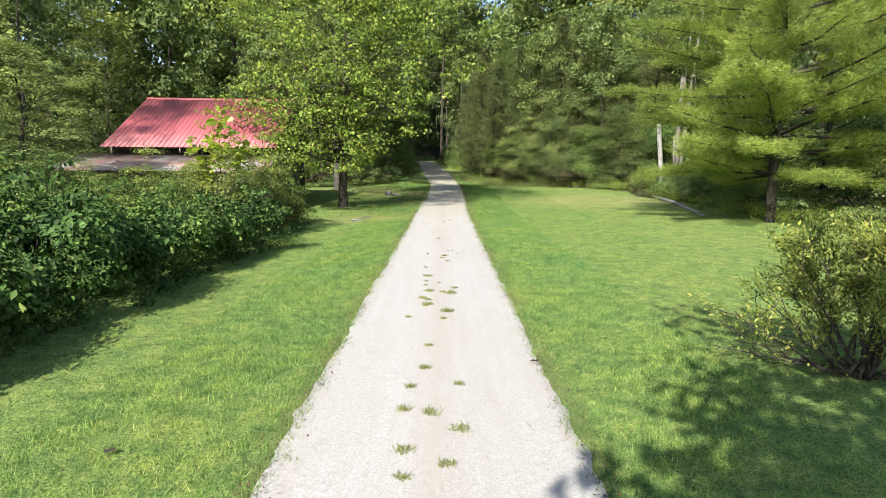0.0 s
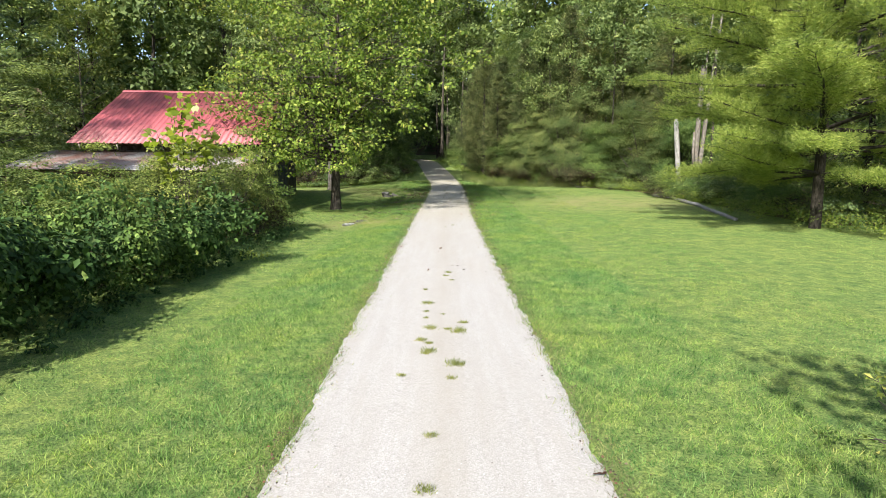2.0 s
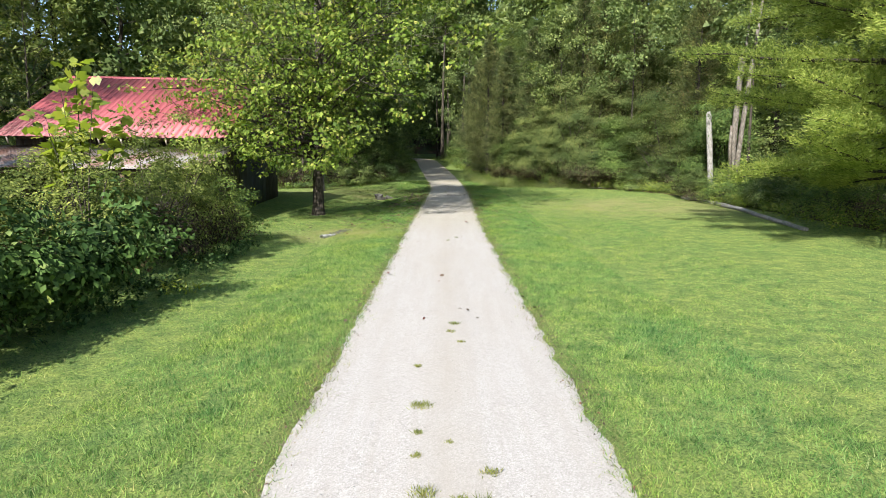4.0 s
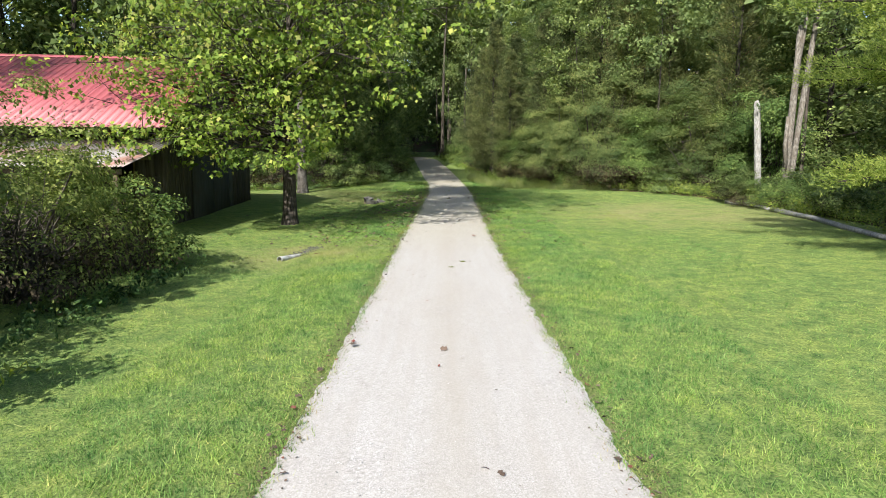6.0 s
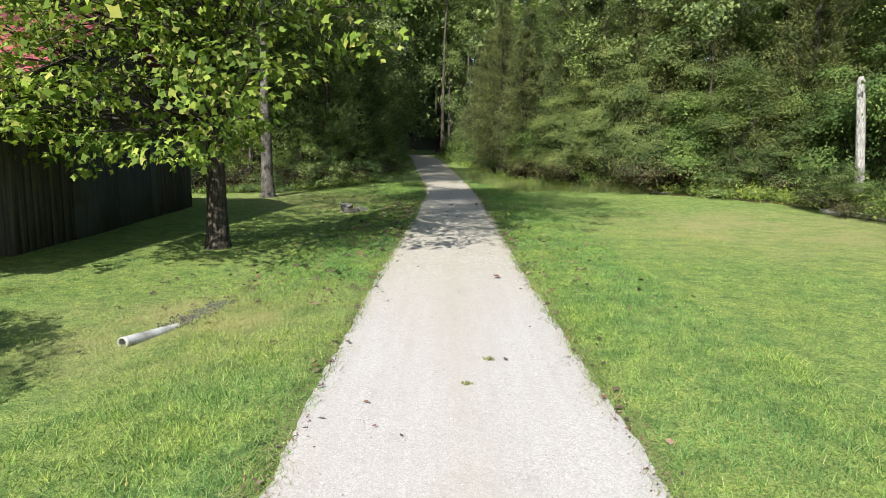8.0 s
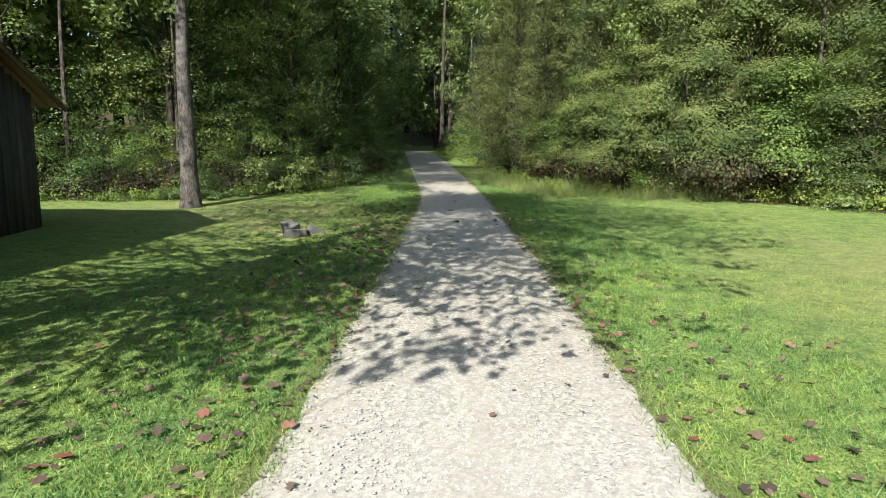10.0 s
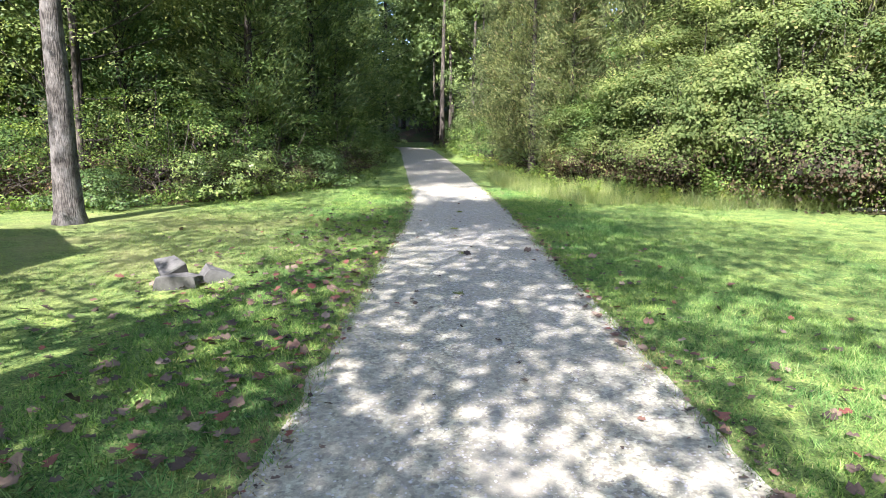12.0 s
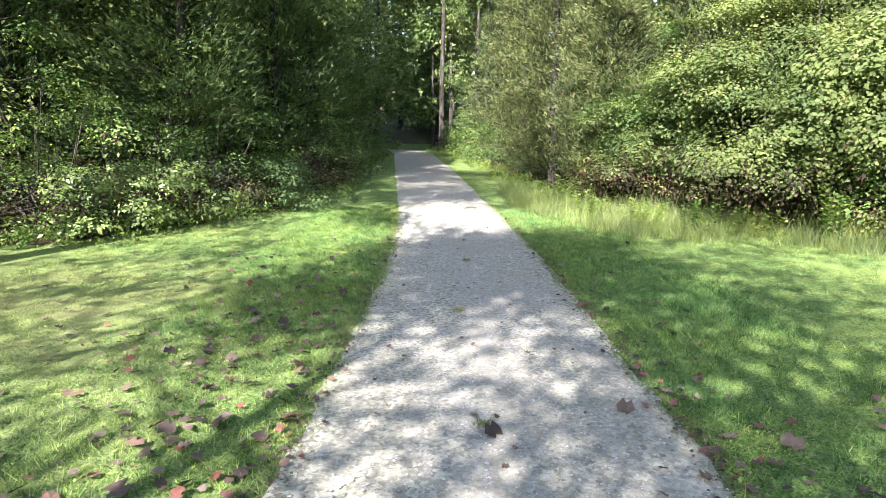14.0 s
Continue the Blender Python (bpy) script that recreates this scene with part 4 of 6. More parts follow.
plant(under, [
    # left of the drive
    (2, -9.8, 60.2, 0.95), (2, -12.5, 58.6, 1.0), (5, -8.0, 60.6, 1.05), (2, -7.2, 63.6, 1.0), (5, -5.7, 65.2, 1.0), (2, -5.6, 69.0, 0.95), (2, -6.2, 72.5, 1.0),
    (5, -5.1, 74.5, 0.9), (1, -5.9, 78.5, 0.9), (3, -15.5, 59.2, 1.1), (2, -18.5, 57.0, 1.1), (0, -22.5, 57.5, 1.2), (1, -27, 55, 1.2), (0, -7.4, 84, 1.1), (1, -8.8, 91, 1.1),
    (5, -10.8, 57.6, 0.8), (5, -6.3, 96, 1.0), (2, -6.6, 99.5, 0.9), (5, -5.7, 90, 0.8), (0, -32, 50, 1.3), (1, -10.2, 99, 1.1), (2, -9.6, 64.5, 1.35), (2, -12.5, 64, 1.6), (2, -8.5, 70.5, 1.5), (2, -16, 64, 1.6), (2, -21, 63, 1.7),
    (0, -11, 75, 1.7), (1, -26, 61, 1.7), (0, -9.5, 81, 1.6), (1, -18, 22, 1.0), (0, -21, 28, 1.1), (1, -24, 37, 1.1), (0, -28, 43, 1.2), (0, -12, 88, 1.6), (1, -14, 96, 1.8),
    # right of the drive
    (4, 8.8, 63.2, 1.15), (3, 11.0, 60.2, 1.15), (4, 13.8, 58.8, 1.15), (4, 12.6, 57.8, 1.05), (3, 16.6, 56.2, 1.15), (0, 19.5, 53.5, 1.2), (4, 6.6, 65.6, 1.05), (4, 6.8, 69.2, 1.0),
    (3, 6.2, 73.2, 1.0), (5, 4.8, 75.8, 0.95), (0, 5.4, 79.0, 0.9), (1, 3.2, 84.0, 0.9), (1, 3.2, 91.0, 1.0), (0, 22.0, 49.0, 1.2), (1, 21.5, 44.0, 1.1), (5, 15.2, 54.4, 1.0),
    (5, 18.2, 50.6, 1.0), (1, 19.4, 39.5, 0.9), (3, 18.4, 35.5, 0.8), (0, 22.5, 29.0, 1.0), (1, 20.5, 22.0, 1.0), (4, 10.2, 65.0, 1.5), (4, 13.0, 63.5, 1.7), (0, 17.5, 60.5, 1.7),
    (4, 9.4, 69.5, 1.6), (1, 9.0, 76, 1.7), (0, 8.0, 82, 1.6), (1, 21, 56.5, 1.7), (0, 24, 46, 1.7), (1, 25, 35, 1.5), (0, 11, 81, 1.8), (0, 1.8, 104.0, 1.0), (1, 2.6, 98.0, 1.0),
    (5, 17.4, 29.4, 0.8), (5, 17.6, 24.4, 0.7), (5, 19.2, 31.2, 1.0),
    (4, 15.9, 45.3, 0.55), (3, 16.5, 43.6, 0.62), (4, 16.2, 47.4, 0.58), (3, 17.4, 42.0, 0.65), (4, 16.9, 40.0, 0.5), (5, 18.6, 44.6, 1.2), (5, 17.2, 40.2, 0.9),
    (0, 6.5, 96, 1.6), (0, 4, 116, 1.8), (1, -3, 124, 1.8), (0, -13, 112, 1.8), (1, 12, 112, 1.8), (0, -20, 96, 1.8), (1, 20, 98, 1.8), (0, 9, 104, 1.7),
], 0.1)

# the overgrown hedge along the left-hand lawn: close sections that bulge at the top
H_LABEL = "overgrown bramble hedge of dark broad leaves"


def hedge_section(seed, depth, length, H, clumps, per, leaf):
    r = np.random.default_rng(seed)
    root = thing("hedge_bush", H_LABEL, "hedge")
    x, y, z = r.uniform(-1, 1, clumps), r.uniform(-1, 1, clumps), r.random(clumps) ** 0.55
    side = r.random(clumps) < 0.6
    x = np.where(side, np.where(r.random(clumps) < 0.7, 1, -1) * r.uniform(0.75, 1.0, clumps), x)
    bulge = 0.34 + 0.66 * np.sin(np.clip(z, 0, 1) * 1.8) + 0.12 * np.sin(y * 3 + seed) * z
    top = H * (0.9 + 0.13 * np.sin(y * 2.4 + seed * 1.7) + 0.10 * r.normal(0, 1, clumps) * (z > 0.8))
    round_off = 1 - 0.35 * np.maximum(0, np.abs(x) - 0.6) / 0.4 * (z > 0.7)
    C0 = np.column_stack([x * depth * bulge, y * length, np.maximum(0.15, z * top * round_off)])
    wood = []
    for i in range(10):
        t = C0[r.integers(clumps)]
        P = np.array([0, 0, -0.15]) * (1 - np.linspace(0, 1, 6)[:, None]) + t * np.linspace(0, 1, 6)[:, None] + r.normal(0, 0.05, (6, 3)) * np.linspace(0, 1, 6)[:, None]
        wood.append(tube(P, 0.03 * (1 - np.linspace(0, 0.8, 6)), 4))
    part("branchwork", *merge(wood), M_BARK, root, smooth=True)
    sizes = 0.42 * r.uniform(0.6, 1.3, clumps)
    C, D, N, L = clump_leaves(r, C0, sizes, np.maximum(6, per * (sizes / 0.42) ** 2).astype(int), leaf, flat=0.75, lean=(0.28, 0.05))
    C[:, 2] = np.maximum(C[:, 2], 0.03)
    leaves = [leaf_arrays(C, D, N, L, L * 0.62)]
    # a few long sprays that hang out over the lawn
    for q in range(1):
        s0 = np.array([depth * 0.85, r.uniform(-length, length), H * r.uniform(0.3, 0.75)])
        P = curve_branch(r, s0, (0.9, r.normal(0, 0.4), 0.25), r.uniform(0.6, 1.0), 6, -0.14, 0.08)
        at = np.repeat(np.arange(1, 6), 6)
        Cs = P[at] + r.normal(0, 0.09, (len(at), 3))
        Ds = unit(P[at] - P[at - 1] + r.normal(0, 0.5, (len(at), 3)))
        Ns = unit(np.array([0.1, 0, 1.0]) + r.normal(0, 0.25, (len(at), 3)))
        leaves.append(leaf_arrays(Cs, Ds, Ns, 0.17, 0.095))
    part("foliage", *merge(leaves), M_LEAF_HEDGE, root)
    return root


hedge = [hedge_section(61, 1.7, 1.5, 2.25, 180, 54, 0.12), hedge_section(62, 1.75, 1.5, 2.1, 180, 54, 0.12)]
row = [(k % 2, -8.15 + 0.28 * math.sin(k * 1.7), -2.0 + 2.3 * k, 1.0 + 0.17 * math.sin(k * 2.3)) for k in range(10)]
row += [(k % 2, -11.2 + 0.3 * math.sin(k * 2.1), 2.0 + 3.0 * k, 1.06 + 0.12 * math.sin(k * 1.9)) for k in range(7)] + [(0, -14.6, 12, 1.1), (1, -14.8, 17, 1.12)]
for k, (kind, x, y, s_) in enumerate(row):
    turn = float(rf.uniform(-8, 8))
    if k < 2:
        put(hedge[kind], x, y, turn, s_, 0.1)
    else:
        again(hedge[kind], x, y, turn, s_, 0.1)
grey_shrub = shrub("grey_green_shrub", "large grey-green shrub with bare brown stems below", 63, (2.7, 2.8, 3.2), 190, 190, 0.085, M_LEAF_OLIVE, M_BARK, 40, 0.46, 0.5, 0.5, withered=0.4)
put(grey_shrub, -9.3, 21.6, 0, 0.96, tall=0.9)
again(grey_shrub, -8.65, 25.3, 140, 0.96, tall=1.1)
again(grey_shrub, -12.8, 23.0, 70, 1.1, tall=0.66)
again(grey_shrub, -9.7, 18.2, 200, 0.8, tall=0.72)
again(grey_shrub, -9.6, 28.3, 260, 0.8, tall=0.86)
leafy = shrub("leafy_shrub", "fresh green leafy shrub at the corner of the lean-to", 64, (1.5, 1.6, 2.3), 46, 150, 0.10, M_LEAF_SHRUB, M_BARK, 16, 0.42, 0.5, 0.5, withered=0.2)
put(leafy, -7.9, 28.7, 0)

# the lime-yellow bush on the right-hand lawn
def lawn_bush():
    """Crooked stems that fan out from one foot, forked twigs, leaves on the outer twigs alone."""
    r = np.random.default_rng(71)
    root = thing("lawn_bush", "open twiggy bush with yellow-green leaves standing on the lawn", "bush")
    wood, C, D = [], [], []
    for i in range(34):
        az, el = i * 2.39996 + r.normal(0, 0.2), radians(18 + 66 * r.random() ** 0.8)
        way = np.array([math.cos(az) * math.cos(el), math.sin(az) * math.cos(el), math.sin(el)])
        length = r.uniform(1.65, 2.15)
        P = curve_branch(r, np.append(r.normal(0, 0.09, 2), -0.1), way, length, 9, 0.035, 0.13)
        P[1:, 2] = np.maximum(P[1:, 2], 0.12)
        wood.append(tube(P, 0.024 * (1 - np.linspace(0, 0.8, 9)), 5))
        for q in range(13):
            at = 2.2 + 5.8 * r.random() ** 0.8
            s0 = np.array([np.interp(at, np.arange(9), P[:, c]) for c in range(3)])
            d = unit(unit(P[-1] - P[0]) + r.normal(0, 0.7, 3))
            tw = curve_branch(r, s0, d, r.uniform(0.3, 0.75), 5, 0.03, 0.16)
            tw[:, 2] = np.maximum(tw[:, 2], 0.1)
            wood.append(tube(tw, 0.008 * (1 - np.linspace(0, 0.7, 5)), 3))
            m = int(r.uniform(40, 90) * min(1.0, max(0.06, tw[-1][2] / 1.35 - 0.3)))
            t = r.uniform(1.2, 4, m)
            C.append(np.stack([np.interp(t, np.arange(5), tw[:, c]) for c in range(3)], 1) + r.normal(0, 0.05, (m, 3)))
            D.append(unit(d + r.normal(0, 0.6, (m, 3)) - [0, 0, 0.1]))
    part("branchwork", *merge(wood), M_BARK, root, smooth=True)
    C, D = np.concatenate(C), np.concatenate(D)
    N = unit(np.array([-0.1, -0.2, 0.8]) + r.normal(0, 0.45, C.shape))
    L = r.uniform(0.045, 0.085, len(C))
    part("foliage", *leaf_arrays(C, D, N, L, L * 0.5), M_LEAF_BUSH, root)
    return root


put(lawn_bush(), 5.72, 7.7, 60, 1.02)

M_LEAF_SAPLING = leaf_material("sapling_leaf", [(0, (0.22, 0.30, 0.04)), (0.6, (0.36, 0.43, 0.07)), (1, (0.48, 0.50, 0.12))], 0.45, vary=0.0)

# the sapling that rises over the hedge
def sapling():
    r = np.random.default_rng(77)
    root = thing("sapling", "young tree with large yellow-green leaves rising above the hedge", "sapling")
    wood, C, D = [], [], []
    for k, (dx, top) in enumerate(((0.0, 4.9), (-0.95, 3.9), (0.5, 4.4), (-0.3, 4.4), (0.85, 3.9), (-0.6, 3.5))):
        P = np.array([(dx * f ** 1.5, 0.3 * math.sin(k * 2) * f, top * f) for f in np.linspace(0, 1, 7)])
        wood.append(tube(P, 0.028 * (1 - np.linspace(0, 0.8, 7)), 5))
        for q in range(40):
            at = r.uniform(0.62, 1.0)
            p = np.array([np.interp(at * 6, np.arange(7), P[:, c]) for c in range(3)])
            d = unit(np.array([*r.normal(0, 1, 2), r.normal(0, 0.35)]))
            C.append(p + d * r.uniform(0.08, 0.46))
            D.append(d)
    part("stem", *merge(wood), M_BARK, root, smooth=True)
    C, D = np.array(C), np.array(D)
    N = unit(np.array([0, 0, 0.8]) + r.normal(0, 0.5, C.shape))
    part("foliage", *lobed_arrays(C, D, N, r.uniform(0.18, 0.32, len(C))), M_LEAF_SAPLING, root)
    return root


put(sapling(), -8.1, 21.5, 0)


def pokeweed():
    """Arching soft stems with pale pointed leaves."""
    r = np.random.default_rng(79)
    root = thing("arching_weed", "arching weed with pale green leaves below the shrubs", "weed")
    wood, leaves = [], []
    for dx, dy, ln in ((0.9, -0.5, 1.3), (0.95, 0.2, 1.1), (0.7, -0.9, 0.8)):
        P = curve_branch(r, (0, 0, 0.0), (dx, dy, 0.75), ln, 8, -0.2, 0.05)
        P[:, 2] = np.maximum(P[:, 2], 0.05)
        wood.append(tube(P, 0.010 * (1 - np.linspace(0, 0.7, 8)), 4))
        at = np.repeat(np.arange(2, 8), 5)
        C = P[at] + r.normal(0, 0.07, (len(at), 3))
        leaves.append(leaf_arrays(C, unit(P[at] - P[at - 1] + r.normal(0, 0.6, C.shape)), unit(np.array([0, 0, 1.0]) + r.normal(0, 0.3, C.shape)), r.uniform(0.12, 0.2, len(at)), 0.055))
    part("stem", *merge(wood), M_WEED, root, smooth=True)
    part("foliage", *merge(leaves), M_LEAF_SAPLING, root)
    return root


put(pokeweed(), -6.6, 21.6, 0)

# ---- the barn ----
def board_material(name, dark, mid, light):
    m, nt, b = material(name, 0.9, 0.12)
    oi = nt.nodes.new("ShaderNodeObjectInfo")
    grain = noise_out(nt, 11.0, 5.0, 0.65, (1, 1, 0.06))
    col = ramp(nt, grain, [(0.25, dark), (0.55, mid), (0.8, light)])
    tint = ramp(nt, oi.outputs["Random"], [(0.0, (0.78, 0.78, 0.79)), (0.6, (1.0, 0.98, 0.95)), (1.0, (1.18, 1.14, 1.06))])
    col = mixc(nt, 1.0, col, tint, "MULTIPLY")
    stain = ramp(nt, noise_out(nt, 1.1, 4.0), [(0.5, (0, 0, 0)), (0.75, (0.6, 0.6, 0.6))])
    col = mixc(nt, stain, col, (0.07, 0.055, 0.04))
    paint(nt, b, col)
    bump(nt, b, grain, 0.6, 0.01)
    return m


def sheet_material(name, base, worn, rust, amount):
    m, nt, b = material(name, 0.5, 0.4)
    n = noise_out(nt, 0.7, 5.0, 0.62, (1.6, 0.5, 1), "World")
    f = noise_out(nt, 8.0, 4.0, 0.6, (2.5, 0.3, 1), "World")
    col = mixc(nt, ramp(nt, f, [(0.35, (0, 0, 0)), (0.75, (0.7, 0.7, 0.7))]), base, worn)
    col = mixc(nt, ramp(nt, n, [(0.62 - amount, (0, 0, 0)), (0.80 - amount, (0.9, 0.9, 0.9))]), col, rust)
    oi = nt.nodes.new("ShaderNodeObjectInfo")
    col = mixc(nt, 1.0, col, ramp(nt, oi.outputs["Random"], [(0, (0.88, 0.88, 0.88)), (1, (1.1, 1.1, 1.1))]), "MULTIPLY")
    paint(nt, b, col)
    bump(nt, b, f, 0.15, 0.01)
    return m


M_BOARD = board_material("weathered_board", (0.06, 0.054, 0.048), (0.115, 0.105, 0.092), (0.18, 0.165, 0.148))
M_RED = sheet_material("faded_red_sheet", (0.34, 0.072, 0.085), (0.42, 0.14, 0.15), (0.30, 0.065, 0.06), 0.0)
M_TIN = sheet_material("rusty_tin", (0.40, 0.385, 0.37), (0.30, 0.28, 0.265), (0.30, 0.15, 0.11), 0.21)
M_SHEET = board_material("grey_green_sheet", (0.065, 0.07, 0.064), (0.10, 0.108, 0.098), (0.14, 0.15, 0.136))
M_TIMBER = board_material("rough_timber", (0.10, 0.075, 0.05), (0.20, 0.15, 0.10), (0.34, 0.27, 0.19))
M_PALEWOOD = board_material("pale_rafter", (0.42, 0.38, 0.32), (0.55, 0.51, 0.44), (0.66, 0.62, 0.55))


def ribbed_sheet(width, length, ribs, height=0.028, thick=0.004):
    """A roofing sheet in its own plane, ribs along y."""
    step = width / ribs
    xs, hs = [], []
    for k in range(ribs):
        for off, h in ((0.0, 0), (0.34, 0), (0.42, 1), (0.58, 1), (0.66, 0)):
            xs.append((k + off) * step)
            hs.append(h * height)
    xs.append(width)
    hs.append(0)
    n = len(xs)
    V = np.array([(x, y, h - d) for d in (0, thick) for y in (0, length) for x, h in zip(xs, hs)])
    F = []
    for i in range(n - 1):
        F += [(i, i + 1, n + i + 1, n + i), (2 * n + i, 3 * n + i, 3 * n + i + 1, 2 * n + i + 1), (i, 2 * n + i, 2 * n + i + 1, i + 1), (n + i, n + i + 1, 3 * n + i + 1, 3 * n + i)]
    return V, np.array(F)


def build_barn():
    r = np.random.default_rng(17)
    gz0 = 0.12
    barn = thing("barn", "weathered board barn with faded red ribbed roof and open lean-to", "barn", (-10.5, 36.3, gz0), turn=4.3)
    LX, LL, LY, EAVE, RIDGE = 9.2, 10.7, 12.4, 4.05, 7.1
    half = LY / 2
    slope = (RIDGE - EAVE) / half
    # gable wall beside the drive: upright boards of uneven width
    y = 0.0
    gable = []
    while y < LY - 0.05:
        w = min(r.uniform(0.24, 0.40), LY - y)
        top = EAVE + slope * (half - abs(y + w / 2 - half)) - 0.12
        low = -0.35 + r.uniform(0, 0.08)
        d = r.uniform(0, 0.02)
        gable.append(box(-0.035 - d, -d, y + 0.004, y + w - 0.006, low, top))
        y += w
    for V, F in gable:
        part("board", V, F, M_BOARD, barn)
    # sheets of board nailed over the lower gable
    for y0, y1, z0, z1 in ((2.75, 5.45, -0.3, 2.75), (5.5, 8.0, -0.22, 2.6), (8.08, 8.7, -0.3, 2.9)):
        part("siding_sheet", *box(0.004, 0.026, y0, y1, z0, z1), M_SHEET, barn, "dark grey-green sheet nailed over the boards")
    # back and far walls
    part("back_wall", *box(-LX, -0.05, LY - 0.05, LY, -0.4, EAVE - 0.1), M_BOARD, barn)
    part("end_wall", *box(-LX, -LX + 0.05, 0.06, LY - 0.06, -0.4, EAVE - 0.1), M_BOARD, barn)
    gv = np.array([(-LX + a, yy, zz) for a in (0, 0.05) for yy, zz in ((0.06, EAVE - 0.098), (LY - 0.06, EAVE - 0.098), (half, RIDGE - 0.15))])
    part("end_gable", gv, [np.array([(0, 2, 1), (3, 4, 5)]), np.array([(0, 1, 4, 3), (1, 2, 5, 4), (2, 0, 3, 5)])], M_BOARD, barn)
    # front wall under the lean-to, with an open bay
    x = -LX + 0.06
    while x < -0.06:
        w = min(r.uniform(0.24, 0.38), -0.05 - x)
        if not (-4.6 < x < -1.2):
            part("board", *box(x, x + w - 0.008, 0.0, 0.03 + r.uniform(0, 0.015), -0.4, EAVE - 0.45), M_BOARD, barn)
        x += w
    part("header_beam", *box(-LX + 0.1, -0.08, 0.06, 0.26, EAVE - 0.5, EAVE - 0.28), M_TIMBER, barn)
    for xx in (-0.25, -LX + 0.1, -1.2, -4.75, -7.8):
        part("corner_post", *box(xx, xx + 0.16, 0.07, 0.23, -0.4, EAVE - 0.505), M_TIMBER, barn)
    # red roof, sheet by sheet, with a ridge cap
    over, gab = 0.95, 0.42
    run = half + over
    length = math.hypot(run, slope * run)
    pitch = math.degrees(math.atan(slope))
    width = (LX + 2 * gab) / 11
    V, F = ribbed_sheet(width, length, 3)
    first = None
    for side in (0, 1):
        for k in range(11):
            x0 = -LX - gab + k * width
            jitter = float(r.uniform(-0.02, 0.02))
            if side == 0:
                m = pose(x0, -over + jitter, EAVE - slope * over + 0.10 + 0.002 * (k % 2), pitch)
            else:
                m = pose(x0 + width, LY + over, EAVE - slope * over + 0.10 + 0.002 * (k % 2), pitch, 0, 180)
            if first is None:
                first = part("roof_sheet", V, F, M_RED, barn)
                first.matrix_basis = m
            else:
                share("roof_sheet", first.data, barn, m)
    rv = np.array([(xx, half + dy, RIDGE + 0.135 + dz) for xx in (-LX - gab, gab) for dy, dz in ((-0.22, -0.105), (0, 0.02), (0.22, -0.105), (0.22, -0.125), (0, 0.0), (-0.22, -0.125))])
    part("ridge_cap", rv, np.array([(i, (i + 1) % 6, 6 + (i + 1) % 6, 6 + i) for i in range(6)]), M_RED, barn)
    # rafters with pale tails under the eaves
    raf = None
    for k in range(10):
        x0 = -LX + 0.15 + k * 0.97
        m = pose(x0, -over + 0.12, EAVE - slope * (over - 0.12) - 0.06, pitch)
        if raf is None:
            raf = part("rafter", *box(0, 0.06, 0, length - 0.3, 0, 0.13), M_TIMBER, barn)
            raf.matrix_basis = m
            tail = part("rafter_tail", *box(-0.004, 0.064, -0.02, 0.0, -0.24, 0.09), M_PALEWOOD, barn)
            tail.matrix_basis = m
        else:
            share("rafter", raf.data, barn, m)
            if k % 2 == 0 or k in (5, 7):
                share("rafter_tail", tail.data, barn, m)
    # barge boards on the gable beside the drive
    for sgn in (0, 1):
        V2, F2 = box(gab - 0.05, gab - 0.02, 0, length - 0.05, -0.14, -0.01)
        m = pose(0, -over, EAVE - slope * over + 0.10, pitch) if sgn == 0 else pose(2 * gab - 0.07, LY + over, EAVE - slope * over + 0.10, pitch, 0, 180)
        o = part("barge_board", V2, F2, M_TIMBER, barn)
        o.matrix_basis = m if sgn == 0 else m @ pose(0, 0, 0)
    # lean-to roof of rusty tin
    z_hi, z_lo, reach = 3.3, 2.34, 4.6
    ang = math.degrees(math.atan((z_hi - z_lo) / reach))
    ln = math.hypot(reach, z_hi - z_lo)
    lw = (LL + 0.75) / 12
    V3, F3 = ribbed_sheet(lw + 0.04, ln, 7, 0.018)
    tin = None
    for k in range(12):
        m = pose(-LL - 0.25 + k * lw, -0.02 - reach + float(r.uniform(-0.12, 0.1)), z_lo + 0.003 * (k % 2) + float(r.uniform(-0.02, 0.03)), ang, float(r.uniform(-1.2, 1.2)), float(r.uniform(-0.6, 0.6)))
        if tin is None:
            tin = part("lean_to_sheet", V3, F3, M_TIN, barn)
            tin.matrix_basis = m
        else:
            share("lean_to_sheet", tin.data, barn, m)
    for yy, zz in ((-4.4, 2.18), (-2.3, 2.62)):
        part("lean_to_beam", *box(-LL - 0.1, 0.35, yy, yy + 0.12, zz - 0.06, zz + 0.1), M_TIMBER, barn)
    for k, xx in enumerate((-LL, -8.2, -5.4, -2.7, 0.1)):
        part("lean_to_post", *box(xx, xx + 0.14, -4.42, -4.28, -0.4, 2.115), M_TIMBER, barn)
    # loose boards leaning inside the open bay
    for k, (xx, tilt, h) in enumerate(((-0.9, 12, 2.2), (-1.5, -6, 1.7), (-2.1, 4, 1.9), (-3.4, 9, 1.5))):
        o = part("leaning_board", *box(0, 0.26, 0, 0.03, -0.3, h), M_BOARD, barn)
        o.matrix_basis = pose(xx, -0.25, 0, -7, tilt, 0)
    return barn


build_barn()


# ---- dead wood, stones and the drain pipe ----
M_BLEACHED = bark_material("sun_bleached_wood", (0.33, 0.325, 0.30), (0.56, 0.555, 0.525), 9.0, (0.29, 0.27, 0.24))


